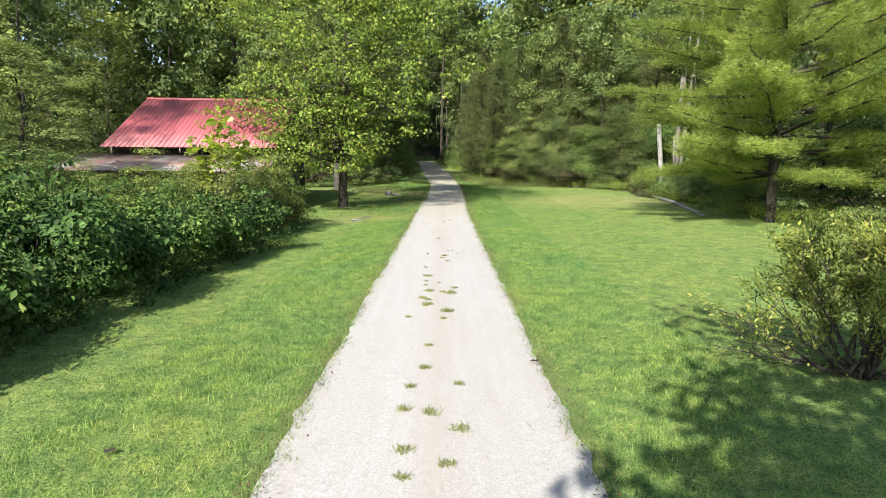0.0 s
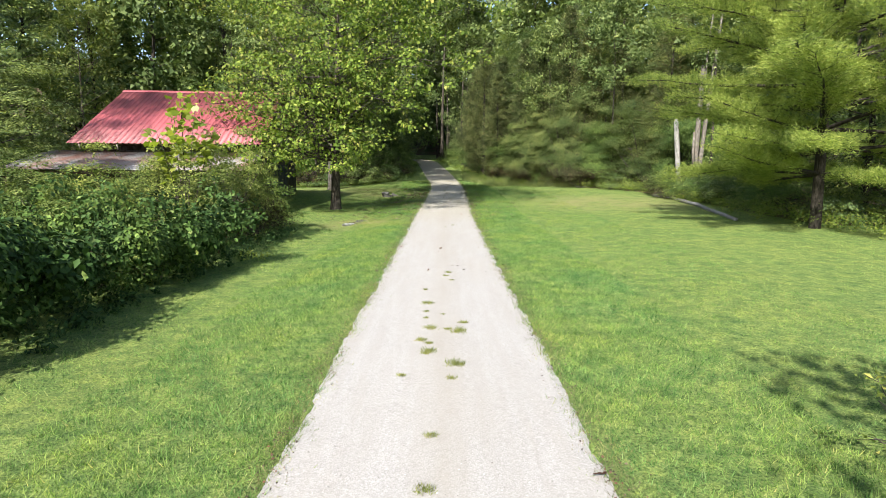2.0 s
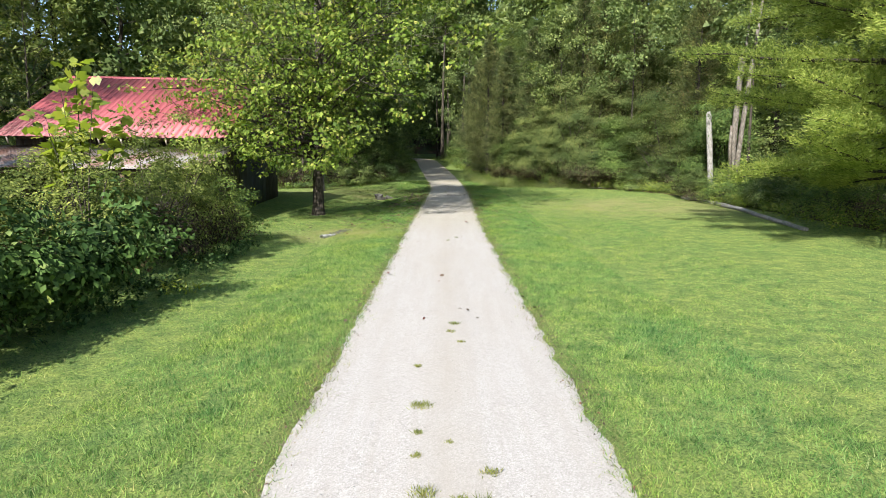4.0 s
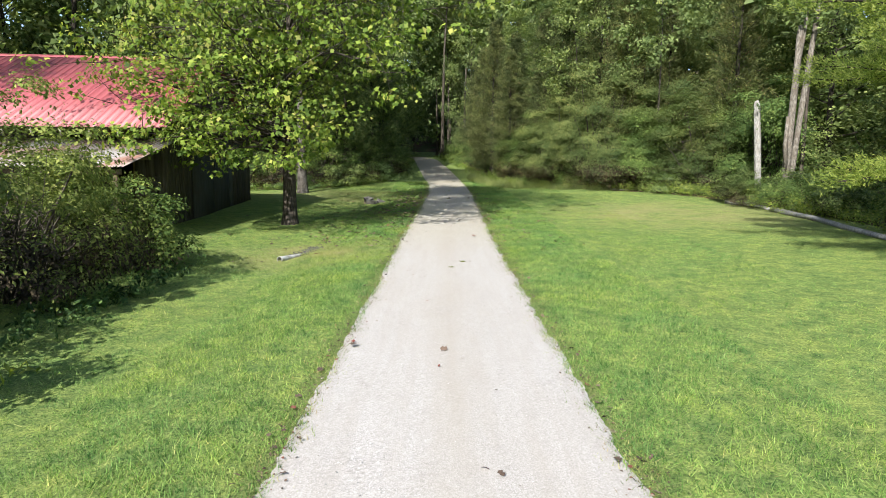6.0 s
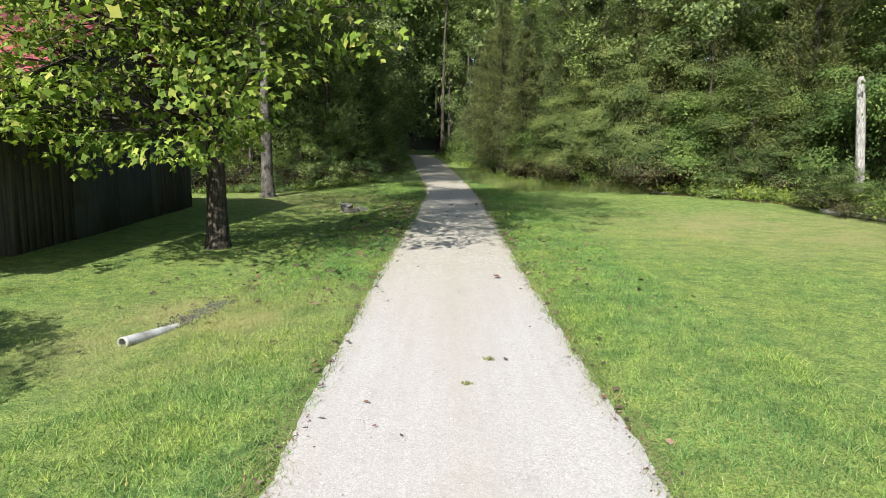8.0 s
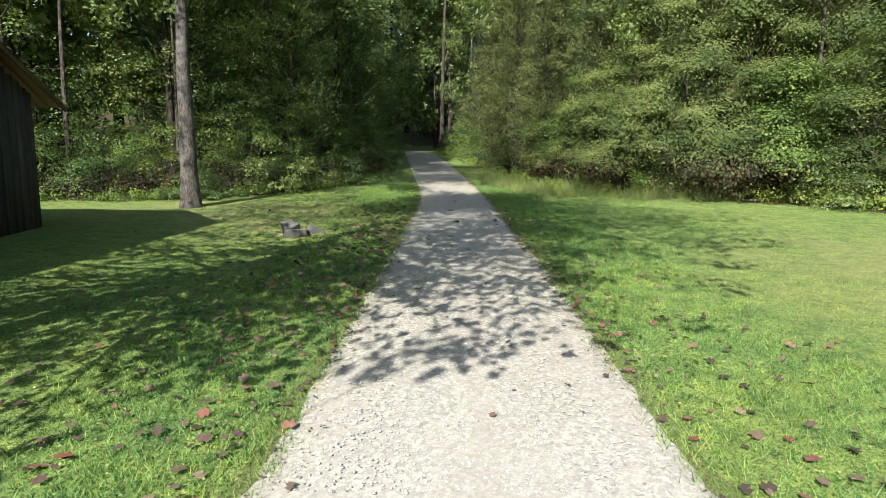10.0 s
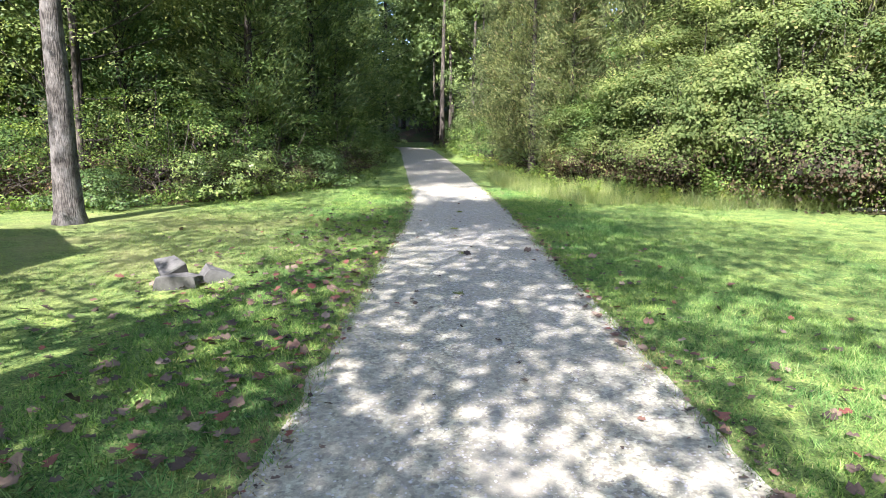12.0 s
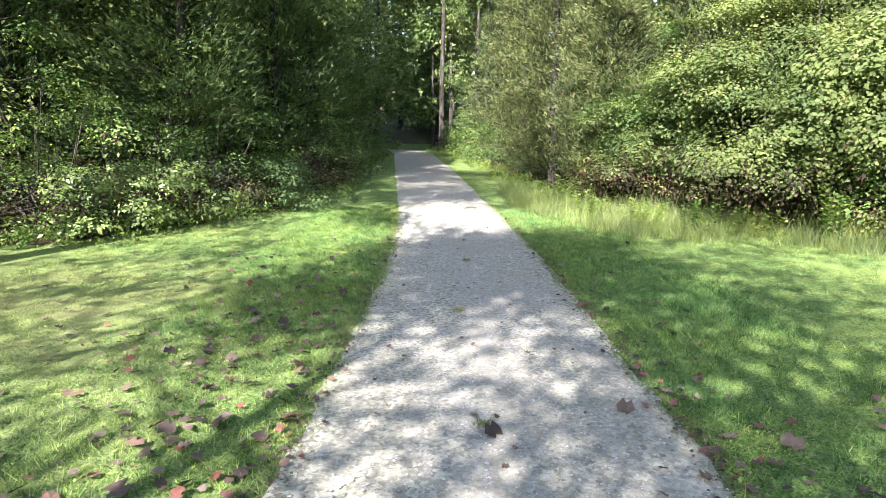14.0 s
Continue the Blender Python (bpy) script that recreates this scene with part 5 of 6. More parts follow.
def deadwood_pole(name, label, category, paths, mat_, seed, sides=10):
    r = np.random.default_rng(seed)
    root = thing(name, label, category)
    for nm, pts, radii in paths:
        V, F = tube(pts, radii, sides)
        V = V + r.normal(0, 0.012, V.shape)
        end = np.array([[len(V) - sides + k for k in range(sides)]])
        start = np.array([[sides - 1 - k for k in range(sides)]])
        part(nm, V, [F, end, start], mat_, root, smooth=False)
    return root


g = gz(17.2, 47.7)
deadwood_pole("broken_snag", "bleached broken tree snag among the undergrowth", "snag", [("trunk", [(17.62, 47.7, g - 0.3), (17.46, 47.7, g + 1.6), (17.3, 47.7, g + 3.5), (17.1, 47.7, g + 5.4), (17.08, 47.7, g + 5.6)], [0.20, 0.19, 0.18, 0.165, 0.11])], M_BLEACHED, 1)
g = gz(17.7, 45.4)
deadwood_pole("dead_tree", "standing dead tree with two grey barkless trunks", "dead tree", [
    ("trunk", [(17.7, 45.4, g - 0.3), (17.74, 45.45, g + 2.5), (17.82, 45.5, g + 5), (17.9, 45.6, g + 7.5), (17.95, 45.7, g + 9.0), (17.96, 45.7, g + 9.2)], [0.2, 0.19, 0.18, 0.16, 0.13, 0.07]),
    ("trunk", [(17.98, 45.5, g - 0.3), (18.15, 45.55, g + 2.5), (18.36, 45.6, g + 5), (18.62, 45.7, g + 8), (18.95, 45.8, g + 11), (19.3, 46.0, g + 14)], [0.15, 0.145, 0.14, 0.12, 0.09, 0.04]),
    ("branch", [(17.88, 45.6, g + 6.4), (18.1, 45.6, g + 8.5), (18.2, 45.5, g + 11), (18.45, 45.6, g + 13.4)], [0.10, 0.085, 0.06, 0.03]),
    ("branch", [(17.7, 45.4, g + 1.8), (17.5, 45.3, g + 3.2), (17.46, 45.2, g + 4.6)], [0.13, 0.11, 0.08])], M_DEADWOOD, 2)


def log_thing(a, b, rad, bow, seed, label):
    r = np.random.default_rng(seed)
    n = 14
    f = np.linspace(0, 1, n)
    x = a[0] + (b[0] - a[0]) * f + bow * np.sin(np.pi * f) + np.cumsum(r.normal(0, 0.02, n))
    y = a[1] + (b[1] - a[1]) * f
    R = rad * (1 - 0.35 * f) * r.uniform(0.93, 1.07, n)
    z = ground_z(x, y) + R * 0.75
    return deadwood_pole("fallen_log", label, "log", [("log", np.column_stack([x, y, z]), R)], M_BLEACHED, seed, 9)


log_thing((15.5, 42.3), (13.5, 30.5), 0.13, 0.25, 5, "long bleached fallen log along the lawn's edge")
log_thing((15.3, 46.6), (15.6, 43.0), 0.15, 0.1, 6, "short brown fallen log at the lawn's edge")
log_thing((12.0, 57.6), (13.2, 57.0), 0.07, 0.0, 7, "broken grey branch lying in the grass")


def stone(x, y, size, turn, tilt, seed, mat_, label):
    r = np.random.default_rng(seed)
    bm = bmesh.new()
    bmesh.ops.create_cube(bm, size=1.0)
    for v in bm.verts:
        v.co = Vector(v.co) * 1.0 + Vector(r.normal(0, 0.13, 3))
    bmesh.ops.bevel(bm, geom=bm.edges[:], offset=0.035, segments=1, affect="EDGES")
    bmesh.ops.subdivide_edges(bm, edges=bm.edges[:], cuts=1)
    for v in bm.verts:
        v.co += Vector(r.normal(0, 0.012, 3))
        v.co = Vector((v.co[0] * size[0], v.co[1] * size[1], v.co[2] * size[2]))
    me = bpy.data.meshes.new("stone")
    bm.to_mesh(me)
    bm.free()
    me.materials.append(mat_)
    ob = new("stone", me)
    ob.matrix_basis = pose(x, y, gz(x, y) + size[2] * 0.36, tilt[0], tilt[1], turn)
    return tagged(ob, label, "stone", "stones on the lawn")


M_STONE, snt, sb = material("field_stone", 0.9, 0.2)
sn = noise_out(snt, 6.0, 6.0, 0.65)
paint(snt, sb, mixc(snt, ramp(snt, noise_out(snt, 2.0, 4.0), [(0.45, (0, 0, 0)), (0.7, (0.7, 0.7, 0.7))]), ramp(snt, sn, [(0.3, (0.075, 0.072, 0.066)), (0.7, (0.21, 0.20, 0.185))]), (0.085, 0.09, 0.07)))
bump(snt, sb, sn, 0.7, 0.03)
stone(-4.6, 48.85, (0.34, 0.42, 0.36), 25, (18, -22), 4, M_STONE, "upright angular grey-brown stone in the grass")
stone(-4.28, 48.5, (0.5, 0.36, 0.22), -8, (0, 4), 8, M_STONE, "flat pale stone half sunk in the grass")
stone(-3.9, 48.75, (0.36, 0.36, 0.25), 40, (6, 24), 12, M_STONE, "wedge-shaped dark grey stone in the grass")

M_PIPE, pnt, pb = material("dirty_white_plastic", 0.6, 0.4)
paint(pnt, pb, ramp(pnt, noise_out(pnt, 5.0, 5.0), [(0.35, (0.30, 0.29, 0.26)), (0.65, (0.62, 0.63, 0.62))]))


def drain_pipe():
    root = thing("drain_pipe", "dirty white plastic drain pipe ending in the lawn", "pipe")
    a, b = np.array([-4.72, 30.35, 0]), np.array([-4.4, 31.35, 0])
    a[2], b[2] = gz(a[0], a[1]) + 0.05, gz(b[0], b[1]) - 0.03
    n = 26
    P = a + (b - a) * np.linspace(0, 1, n)[:, None]
    ribs = 0.085 + 0.005 * (np.arange(n) % 2)
    Vo, Fo = tube(P, ribs, 14)
    Vi, Fi = tube(P, ribs - 0.012, 14)
    k = len(Vo)
    rim = np.array([(j, k + j, k + (j + 1) % 14, (j + 1) % 14) for j in range(14)])
    part("tube", np.concatenate([Vo, Vi]), np.concatenate([Fo, Fi[:, ::-1] + k, rim]), M_PIPE, root)


drain_pipe()

# ---- grass on the lawn ----
def blades(name, label, n, seed, place, height, width, mat_, lean=0.45, clump=1, spread=0.03, category="grass"):
    """Single tapering blades on the ground, in tufts where clump is over one."""
    r = np.random.default_rng(seed)
    xy = place(r, n)
    tall = np.ones(len(xy))
    if clump > 1:
        xy = np.repeat(xy, clump, 0) + r.normal(0, spread, (len(xy) * clump, 2))
        tall = np.repeat(r.uniform(0.6, 1.25, len(tall)), clump)
    n = len(xy)
    base = np.column_stack([xy, ground_z(xy[:, 0], xy[:, 1]) - 0.01])
    az = r.uniform(0, 2 * np.pi, n)
    side = np.column_stack([np.cos(az), np.sin(az), 0 * az])
    h = height * tall * r.uniform(0.45, 1.35, n)
    tip = base + np.column_stack([r.normal(0, lean, n) * h, r.normal(0, lean, n) * h, h])
    w = (width * r.uniform(0.7, 1.4, n))[:, None]
    V = np.stack([base - side * w, base + side * w, tip], 1).reshape(-1, 3)
    ob = part(name, V, np.arange(3 * n).reshape(-1, 3), mat_)
    return tagged(ob, label, category, kind="stuff")


def edge_gap(x, y):
    """How far a place lies outside the drive's worn edge."""
    return np.abs(x - drive_x(y)) - 1.56 - 0.12 * fold_noise(x * 0.4, y * 4.1) - 0.09 * fold_noise(x, y * 13.0)


def lawn_spots(r, n):
    """Thickest beside the drive, where the turf is passed closest."""
    y = 3.0 + 62 * r.random(n)
    near = r.random(n)
    x = drive_x(y) + r.choice([-1, 1], n) * (1.45 + np.where(near < 0.55, 2.8 * r.random(n), np.where(near < 0.85, 6.5 * r.random(n), 14 * r.random(n))))
    keep = (edge_gap(x, y) > r.exponential(0.06, n) - 0.13) & (x > -10.2)
    # thinner and thicker turf in hand-wide to stride-wide patches
    keep &= 0.62 * fold_noise(x * 5.3, y * 4.7, 1.0, 1.0) + 0.5 * fold_noise(x * 1.4, y * 1.1, 1.0, 2.0) > r.uniform(-1.15, 0.85, n)
    return np.column_stack([x, y])[keep]


def tuft_spots(r, n):
    xy = lawn_spots(r, n)
    keep = fold_noise(xy[:, 0] * 1.3, xy[:, 1] * 1.1, 1.0, 3.0) > r.uniform(-0.6, 0.7, len(xy))
    return xy[keep]


blades("lawn_grass", "short mown green grass of the lawn", 900000, 81, lawn_spots, 0.068, 0.0045, M_BLADE, lean=0.7)
blades("grass_tuft", "longer green grass tufts dotted over the lawn", 26000, 84, tuft_spots, 0.10, 0.0045, M_BLADE, lean=0.6, clump=8, spread=0.04)


def edge_spots(r, n):
    """A ragged belt that widens and narrows before the right-hand wood."""
    y = r.uniform(55, 72, n)
    x = 2.2 + 13 * r.random(n) ** 1.25
    front = np.interp(x, [2.2, 3.2, 4.2, 6.0, 9.0, 14.5], [66.0, 62.4, 60.4, 60.2, 58.0, 57.0]) + 0.8 * fold_noise(x * 1.6, 0 * y, 1.0, 3.0)
    depth = y - front
    keep = (depth > r.exponential(0.35, n) - 0.35) & (depth < 5.0) & (fold_noise(x * 1.3, y * 1.3) > r.uniform(-1.1, 0.45, n)) & (x - drive_x(y) > 2.1)
    return np.column_stack([x, y])[keep]


blades("tall_grass", "tall pale seeding grass along the wood's edge", 17000, 82, edge_spots, 0.44, 0.006, M_TALL, lean=0.55, clump=7, spread=0.15)
blades("seeding_grass", "thin arching seed stalks over the tall grass", 5000, 83, edge_spots, 0.85, 0.0045, M_TALL, lean=0.35, clump=3, spread=0.1)

M_STRAW = leaf_material("dry_grass", [(0, (0.17, 0.125, 0.07)), (0.6, (0.27, 0.22, 0.13)), (1, (0.40, 0.36, 0.22))], 0.2, 0.7, 0.15)


def verge_spots(r, n):
    y = r.uniform(3.2, 64, n)
    x = drive_x(y) + r.choice([-1, 1], n) * (1.6 + r.normal(-0.02, 0.15, n))
    keep = (edge_gap(x, y) > -0.3) & (fold_noise(x * 2, y * 1.9, 1.0, 2.0) > r.uniform(-0.8, 0.8, n))
    return np.column_stack([x, y])[keep]



def fringe_spots(r, n):
    y = r.uniform(3.2, 66, n)
    x = drive_x(y) + r.choice([-1, 1], n) * (1.6 + r.normal(0.0, 0.12, n))
    keep = fold_noise(x * 2.3, y * 3.1, 1.0, 4.0) > r.uniform(-0.7, 0.9, n)
    return np.column_stack([x, y])[keep]


blades("edge_grass", "green grass leaning over the edges of the drive", 19000, 86, fringe_spots, 0.055, 0.005, M_TALL, lean=0.9, clump=4, spread=0.05)
blades("dry_verge", "dry straw-coloured grass along the edges of the drive", 42000, 85, verge_spots, 0.045, 0.005, M_STRAW, lean=1.1)


def weeds(name, label, seed, spots, height, leaf, per, mat_):
    """Rank leafy weeds: clumps of leaves on short stalks."""
    r = np.random.default_rng(seed)
    xy = spots(r)
    h = height * r.uniform(0.35, 1.0, len(xy))
    C0 = np.column_stack([xy, ground_z(xy[:, 0], xy[:, 1]) + h * 0.5])
    C, D, N, L = clump_leaves(r, C0, h * 0.55, np.full(len(xy), per), leaf, flat=0.95)
    C[:, 2] = np.maximum(C[:, 2], ground_z(C[:, 0], C[:, 1]) + 0.02)
    return tagged(part(name, *leaf_arrays(C, D, N, L, L * 0.45), mat_), label, "weeds", kind="stuff")


def strip(points, width, n):
    def spots(r):
        P = np.array(points, float)
        t = r.uniform(0, len(P) - 1, n)
        x = np.interp(t, np.arange(len(P)), P[:, 0]) + r.normal(0, width, n)
        y = np.interp(t, np.arange(len(P)), P[:, 1]) + r.normal(0, width * 0.6, n)
        return np.column_stack([x, y])
    return spots


weeds("lawn_edge_weeds", "rank bright weeds between the lawn and the right-hand wood", 91, strip([(17.0, 24), (15.8, 31), (16.6, 38), (16.6, 42), (16.6, 45), (16.8, 48), (15.2, 54), (12.4, 58.2), (9.5, 60)], 0.75, 700), 1.2, 0.10, 30, M_WEED)
weeds("wood_edge_weeds", "pale yellow-green weeds in front of the left-hand wood", 92, strip([(-21, 54.5), (-16, 56), (-12, 57), (-9, 58.6), (-6.6, 62.5), (-4.6, 66), (-4.4, 72)], 0.55, 330), 0.8, 0.11, 24, M_WEED)
weeds("roadside_weeds", "low leafy weeds along the drive in the wood", 93, strip([(4.0, 66), (3.2, 72), (2.2, 80), (0.8, 90), (-0.6, 100)], 0.5, 200), 0.6, 0.12, 22, M_WEED)
weeds("barn_weeds", "weeds at the foot of the shrubs and barn", 94, strip([(-6.9, 3), (-6.6, 10), (-6.7, 18), (-6.6, 24), (-7.0, 29)], 0.35, 170), 0.5, 0.11, 20, M_LEAF_HEDGE)


def tall_weed(x, y, H, stalks, seed):
    """Upright leafy stalks in one clump."""
    r = np.random.default_rng(seed)
    root = thing("tall_weed", "clump of tall leafy green weeds in the rank grass", "weed", group="tall weeds at the wood's edge")
    wood, C, D, N = [], [], [], []
    for k in range(stalks):
        P = curve_branch(r, np.append(r.normal(0, 0.2, 2), -0.05), (r.normal(0, 0.2), r.normal(0, 0.2), 1.0), H * r.uniform(0.6, 1.05), 8, 0.02, 0.06)
        wood.append(tube(P, 0.007 * (1 - np.linspace(0, 0.7, 8)), 4))
        m = int(46 * H)
        t = r.uniform(1.0, 7.0, m)
        az = t * 9.0 + r.uniform(0, 6)
        way = np.column_stack([np.cos(az), np.sin(az), 0.35 + 0 * az])
        C.append(np.stack([np.interp(t, np.arange(8), P[:, c]) for c in range(3)], 1) + way * 0.06)
        D.append(unit(way + r.normal(0, 0.2, (m, 3))))
        N.append(unit(np.array([-0.1, -0.3, 0.8]) + r.normal(0, 0.3, (m, 3))))
    part("stem", *merge(wood), M_WEED, root, smooth=True)
    C, D, N = np.concatenate(C), np.concatenate(D), np.concatenate(N)
    L = r.uniform(0.09, 0.17, len(C))
    part("foliage", *leaf_arrays(C, D, N, L, L * 0.32), M_WEED, root)
    return put(root, x, y)


for k, (x, y, H) in enumerate(((8.6, 59.3, 1.5), (9.3, 60.0, 1.7), (9.8, 59.2, 1.2), (7.6, 60.6, 0.8), (6.4, 60.9, 1.0), (5.2, 61.8, 0.9), (10.6, 59.2, 1.2), (4.2, 63.4, 1.0), (3.9, 66.4, 1.1), (12.3, 58.4, 1.0))):
    tall_weed(x, y, H, 14, 500 + k)


# ---- weeds and stones in the drive ----
def clover_spots(r, n):
    y = r.uniform(30, 60, n)
    x = np.where(r.random(n) < 0.75, -1.7 - np.abs(r.normal(0, 2.6, n)), 1.75 + np.abs(r.normal(0, 0.5, n)))
    keep = (x > -9) & (fold_noise(x * 1.2, y * 1.2, 1.0, 5) > r.uniform(-0.7, 0.6, n))
    return np.column_stack([x, y])[keep]


def clover():
    r = np.random.default_rng(95)
    xy = clover_spots(r, 42000)
    C = np.column_stack([xy, ground_z(xy[:, 0], xy[:, 1]) + r.uniform(0.015, 0.06, len(xy))])
    N = unit(np.array([0, 0, 1.0]) + r.normal(0, 0.35, C.shape))
    D = unit(r.normal(0, 1, C.shape) * [1, 1, 0.2])
    L = r.uniform(0.018, 0.038, len(C))
    tagged(part("clover", *leaf_arrays(C, D, N, L, L * 0.8), M_BLADE), "low clover and broad-leaved weeds in the lawn", "clover", kind="stuff")


clover()

M_TUFT = leaf_material("drive_tuft_blade", [(0, (0.16, 0.19, 0.06)), (0.6, (0.29, 0.33, 0.11)), (0.9, (0.40, 0.40, 0.18)), (1, (0.48, 0.40, 0.24))], 0.25, 0.7, 0.08, vary=0.5)

# tufts of grass between the wheel tracks
TUFTS = [(-0.25, 7.9, 0.16), (-0.13, 6.4, 0.2), (-0.45, 6.5, 0.16), (0.2, 6.0, 0.18), (-0.38, 5.5, 0.17), (0.05, 5.25, 0.16), (-0.2, 8.9, 0.12), (-0.4, 7.2, 0.14),
         (0.25, 7.3, 0.13), (0.12, 17.0, 0.1), (0.05, 18.0, 0.15), (0.3, 29.4, 0.12), (0.0, 28.6, 0.1), (-0.1, 47.5, 0.13), (0.1, 50.6, 0.14), (0.0, 54.0, 0.16),
         (0.2, 57.5, 0.16), (-0.35, 5.0, 0.14), (-0.04, 17.54, 0.12), (-0.49, 15.92, 0.1), (-0.39, 14.64, 0.2), (-0.39, 13.99, 0.1), (-0.08, 13.79, 0.08),
         (-0.4, 13.53, 0.09), (-0.3, 12.88, 0.2), (0.17, 12.69, 0.24), (0.27, 13.24, 0.14), (-0.45, 12.18, 0.16), (-0.3, 12.02, 0.12), (-0.29, 11.64, 0.2),
         (-0.34, 11.53, 0.12), (0.07, 11.07, 0.24), (-0.64, 10.63, 0.1), (0.03, 10.53, 0.13), (-0.02, 12.82, 0.1)]


def drive_tuft(x, y, size, seed):
    r = np.random.default_rng(seed)
    n = int(50 + 520 * size)
    lobes = r.normal(0, size * 0.09, (4, 2)) * [1.3, 0.8]
    p = lobes[r.integers(0, 4, n)] + np.clip(r.normal(0, size * 0.27, (n, 2)), -size * 0.5, size * 0.5)
    h = size * 0.27 * r.uniform(0.3, 1.2, n)
    az = r.uniform(0, 2 * np.pi, n)
    side = np.column_stack([np.cos(az), np.sin(az), 0 * az]) * 0.005
    base = np.column_stack([p, np.full(n, 0.0)])
    tip = base + np.column_stack([p * r.uniform(0.0, 0.35, (n, 1)) + r.normal(0, 0.5, (n, 2)) * h[:, None], h])
    V = np.stack([base - side, base + side, tip], 1).reshape(-1, 3)
    ob = part("drive_grass_tuft", V, np.arange(3 * n).reshape(-1, 3), M_TUFT, location=(x, y, gz(x, y) + 0.025))
    return tagged(ob, "small grass tuft growing in the gravel between the wheel tracks", "grass tuft", "tufts in the drive")


for k, (x, y, size) in enumerate(TUFTS):
    drive_tuft(x, y, size, k)


def pebbles(name, label, n, seed, spots, lo, hi, mat_):
    """Loose angular stones, eight faces each."""
    r = np.random.default_rng(seed)
    xy = spots(r, n)
    n = len(xy)
    s = (lo + (hi - lo) * r.random(n) ** 2.2) * np.where(xy[:, 1] > 36, 1.25, 0.8)
    c = np.column_stack([xy, ground_z(xy[:, 0], xy[:, 1]) + 0.024 + s * 0.2])
    oct_ = np.array([(1, 0, 0), (-1, 0, 0), (0, 1, 0), (0, -1, 0), (0, 0, 0.7), (0, 0, -0.7)], float)
    a = r.uniform(0, 2 * np.pi, n)
    ca, sa = np.cos(a)[:, None], np.sin(a)[:, None]
    P = oct_[None] * r.uniform(0.55, 1.3, (n, 6, 1)) * s[:, None, None]
    P = np.stack([P[..., 0] * ca - P[..., 1] * sa, P[..., 0] * sa + P[..., 1] * ca, P[..., 2]], -1)
    V = (c[:, None] + P).reshape(-1, 3)
    f = np.array([(0, 2, 4), (2, 1, 4), (1, 3, 4), (3, 0, 4), (2, 0, 5), (1, 2, 5), (3, 1, 5), (0, 3, 5)])[:8 if hi > 0.03 else 4]
    F = (6 * np.arange(n)[:, None, None] + f[None]).reshape(-1, 3)
    return tagged(part(name, V, F, mat_), label, "gravel", kind="stuff")


def loose_spots(r, n):
    y = np.where(r.random(n) < 0.8, r.uniform(36, 64, n), r.uniform(3.5, 36, n))
    u = r.normal(0, 0.6, n)
    u = np.where(np.abs(u) < 0.97, u, r.uniform(-0.95, 0.95, n))
    return np.column_stack([drive_x(y) + 1.6 * u, y])


M_PEBBLE, pent, peb = material("limestone_chip", 0.9, 0.2)
pg = pent.nodes.new("ShaderNodeNewGeometry")
paint(pent, peb, ramp(pent, pg.outputs["Random Per Island"], [(0, (0.24, 0.22, 0.195)), (0.2, (0.40, 0.38, 0.35)), (0.6, (0.50, 0.48, 0.45)), (1, (0.66, 0.64, 0.60))]))
pebbles("loose_gravel", "loose limestone chips scattered over the drive", 46000, 96, loose_spots, 0.004, 0.015, M_PEBBLE)
pebbles("pipe_rubble", "pale rubble trailing from the drain pipe", 420, 97, lambda r, n: np.column_stack([-4.45 + r.normal(0, 0.13, n) + 0.2 * (q := r.random(n)), 31.2 + 1.7 * q]), 0.016, 0.04, M_STONE)


# ---- fallen leaves ----
def litter_material(name, stops):
    m, nt, b = material(name, 0.75, 0.2)
    g_ = nt.nodes.new("ShaderNodeNewGeometry")
    oi = nt.nodes.new("ShaderNodeObjectInfo")
    add = nt.nodes.new("ShaderNodeMath")
    add.operation = "ADD"
    nt.links.new(g_.outputs["Random Per Island"], add.inputs[0])
    nt.links.new(oi.outputs["Random"], add.inputs[1])
    fr = nt.nodes.new("ShaderNodeMath")
    fr.operation = "FRACT"
    nt.links.new(add.outputs[0], fr.inputs[0])
    vein = ramp(nt, noise_out(nt, 30.0, 3.0), [(0.3, (0.75, 0.75, 0.75)), (0.7, (1.15, 1.15, 1.15))])
    paint(nt, b, mixc(nt, 1.0, ramp(nt, fr.outputs[0], stops), vein, "MULTIPLY"))
    return m


M_FALLEN = litter_material("fallen_leaf", [(0, (0.06, 0.045, 0.034)), (0.35, (0.115, 0.08, 0.06)), (0.62, (0.17, 0.122, 0.09)), (0.78, (0.24, 0.075, 0.055)), (0.9, (0.25, 0.18, 0.125)), (1, (0.30, 0.23, 0.17))])


def fallen_arrays(r, xy, lift, lo, hi):
    C = np.column_stack([xy, ground_z(xy[:, 0], xy[:, 1]) + lift + r.uniform(0, 0.015, len(xy))])
    N = unit(np.array([0, 0, 1.0]) + r.normal(0, 0.28, C.shape))
    D = unit(r.normal(0, 1, C.shape) * [1, 1, 0.15])
    return lobed_arrays(C, D, N, r.uniform(lo, hi, len(C)), fold=-0.16)


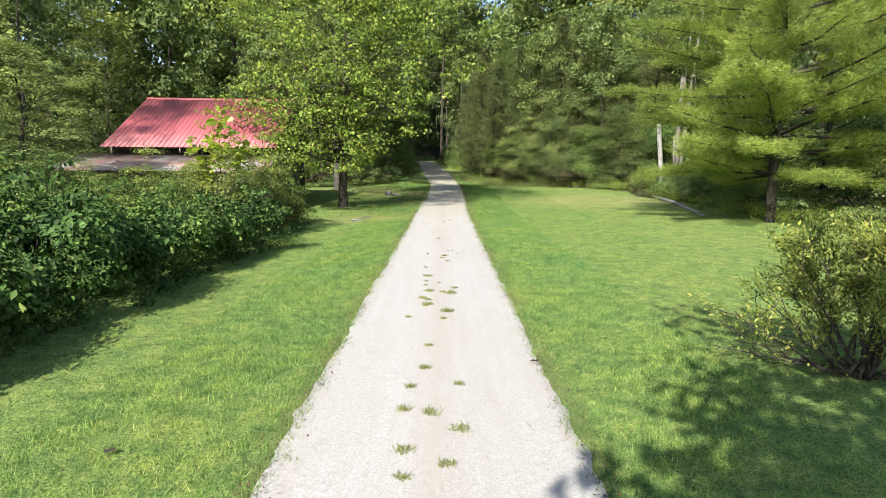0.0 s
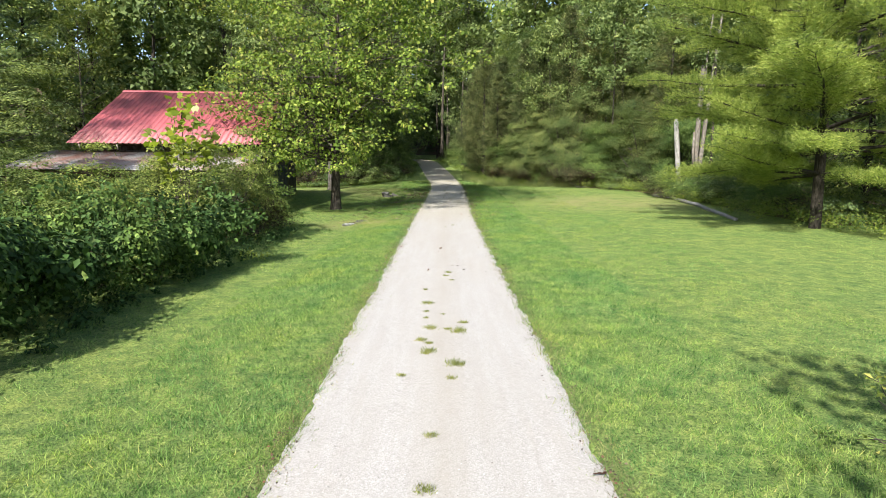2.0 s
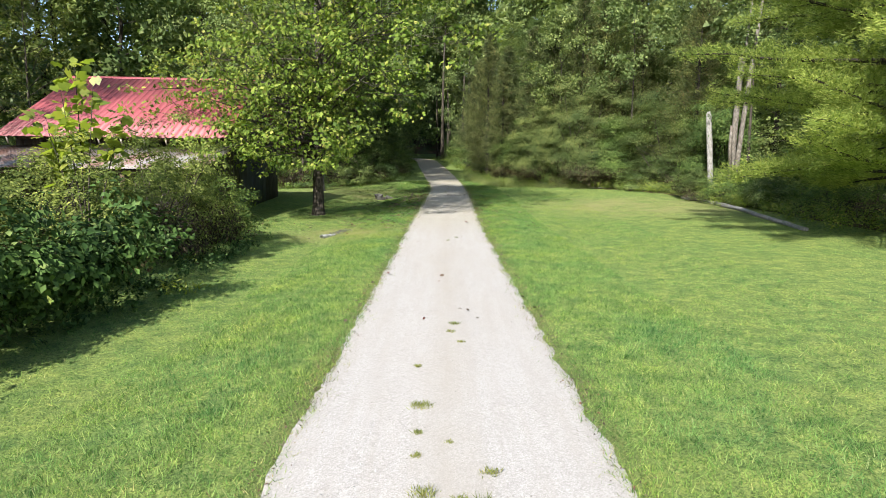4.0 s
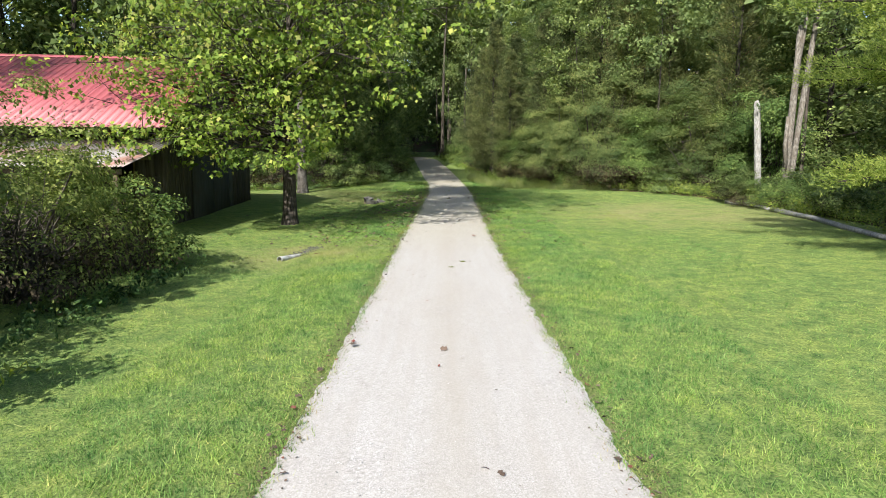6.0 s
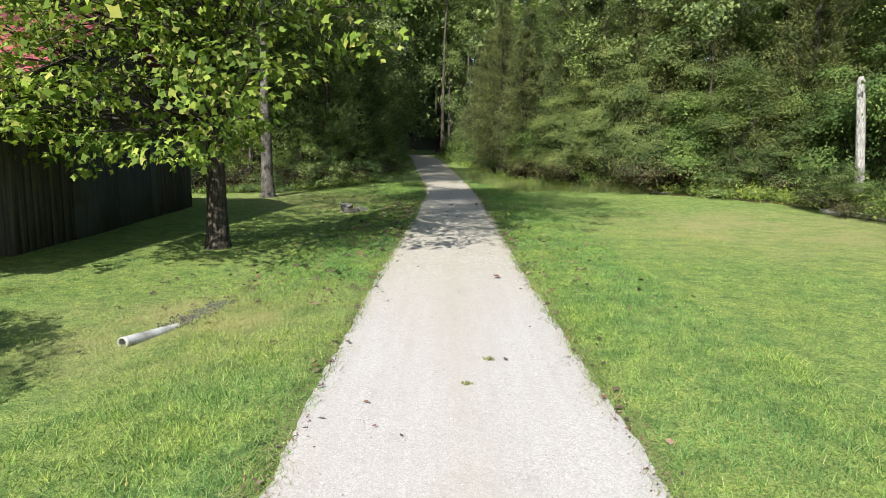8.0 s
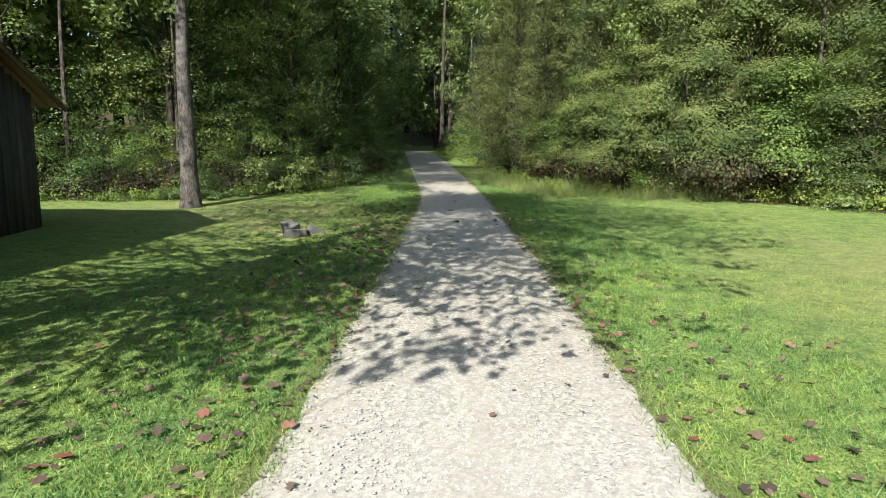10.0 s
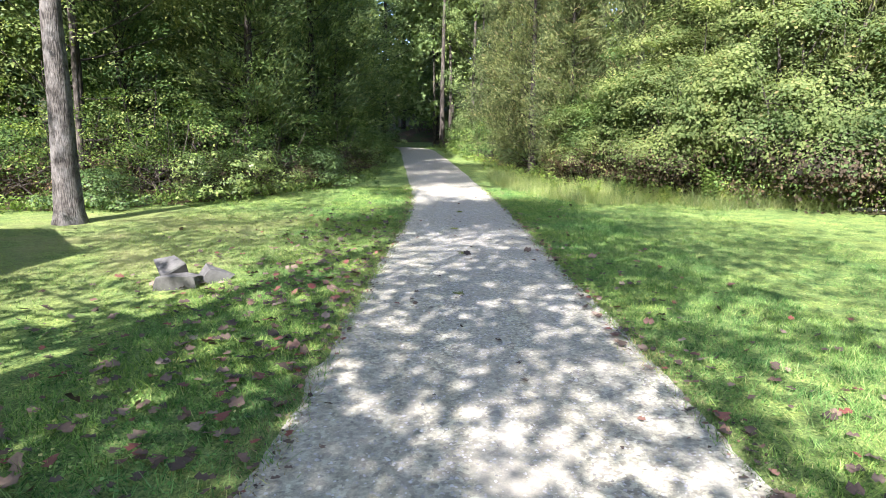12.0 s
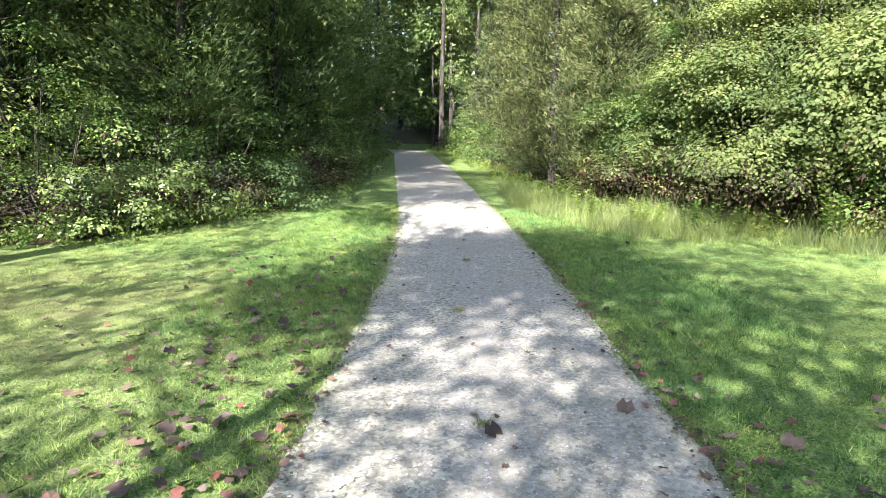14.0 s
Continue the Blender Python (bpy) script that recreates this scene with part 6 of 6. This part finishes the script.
def leaf_fall():
    r = np.random.default_rng(98)
    n = 1700
    y = np.where(r.random(n) < 0.72, np.clip(r.normal(47, 7, n), 30, 64), r.uniform(32, 44, n))
    x = np.where(r.random(n) < 0.72, -1.5 - np.abs(r.normal(0, 2.6, n)), 1.5 + np.abs(r.normal(0, 1.3, n)))
    tagged(part("leaf_fall", *fallen_arrays(r, np.column_stack([x, y]), 0.03, 0.05, 0.12), M_FALLEN), "brown and dull red leaves fallen on the lawn", "fallen leaves", kind="stuff")
    q = 360
    y = np.clip(r.normal(47, 4.5, q), 36, 60)
    x = -1.5 - np.abs(r.normal(0, 1.3, q))
    tagged(part("leaf_drift", *fallen_arrays(r, np.column_stack([x, y]), 0.045, 0.07, 0.15), M_FALLEN), "large curled brown leaves fallen beside the drive", "fallen leaves", kind="stuff")
    m = 900
    y = np.concatenate([r.uniform(18, 40, m // 4), r.uniform(38, 62, m - m // 4)])
    u = np.where(r.random(m) < 0.8, r.choice([-1, 1], m) * r.normal(1.0, 0.07, m), r.uniform(-0.95, 0.95, m))
    tagged(part("drive_leaf_fall", *fallen_arrays(r, np.column_stack([drive_x(y) + 1.6 * u, y]), 0.03, 0.03, 0.08), M_FALLEN), "curled brown leaves scattered on the drive", "fallen leaves", kind="stuff")


leaf_fall()
LEAVES = [(1.33, 8.15, 0.13, "dull red leaf lying on the gravel"), (-1.45, 22.32, 0.14, "curled brown leaf lying on the gravel"), (-0.18, 22.17, 0.10, "curled brown leaf lying on the gravel"),
          (0.86, 34.43, 0.16, "curled brown leaf lying on the gravel"), (-0.7, 41.66, 0.15, "dull red leaf lying on the gravel"), (0.16, 50.44, 0.16, "dull red leaf lying on the gravel"),
          (2.46, 50.3, 0.17, "orange-brown leaf lying in the grass"), (-1.5, 50.6, 0.15, "curled brown leaf lying on the gravel"), (1.35, 50.9, 0.15, "curled brown leaf lying on the gravel"),
          (-2.35, 49.6, 0.17, "crimson leaf lying in the grass"), (-2.1, 44.9, 0.17, "crimson leaf lying in the grass"), (-2.9, 45.4, 0.16, "orange-brown leaf lying in the grass"), (-3.25, 5.4, 0.12, "tan leaf lying in the grass")]
for k, (x, y, size, label) in enumerate(LEAVES):
    rr = np.random.default_rng(400 + k)
    V, F = fallen_arrays(rr, np.array([[x, y]]), 0.04, size, size * 1.05)
    ob = part("fallen_leaf", V - [x, y, 0], F, M_FALLEN, location=(x, y, 0))
    tagged(ob, label, "leaf", "single fallen leaves")


def verge_debris():
    """Dark leaf bits and crumbs of soil along the worn edges."""
    r = np.random.default_rng(101)
    n = 12000
    y = 3.2 + 61 * r.random(n)
    u = 1.6 + r.normal(-0.02, 0.10, n)
    keep = fold_noise(u * 3, y * 2.7, 1.0, 6.0) > r.uniform(-0.9, 0.9, n)
    y, u = y[keep], u[keep]
    x = drive_x(y) + r.choice([-1, 1], len(y)) * u
    C = np.column_stack([x, y, ground_z(x, y) + r.uniform(0.012, 0.03, len(y))])
    N = unit(np.array([0, 0, 1.0]) + r.normal(0, 0.4, C.shape))
    D = unit(r.normal(0, 1, C.shape) * [1, 1, 0.2])
    L = r.uniform(0.012, 0.04, len(C))
    tagged(part("verge_debris", *leaf_arrays(C, D, N, L, L * 0.7), M_FALLEN), "dark leaf bits along the drive's worn edges", "leaf litter", kind="stuff")


verge_debris()
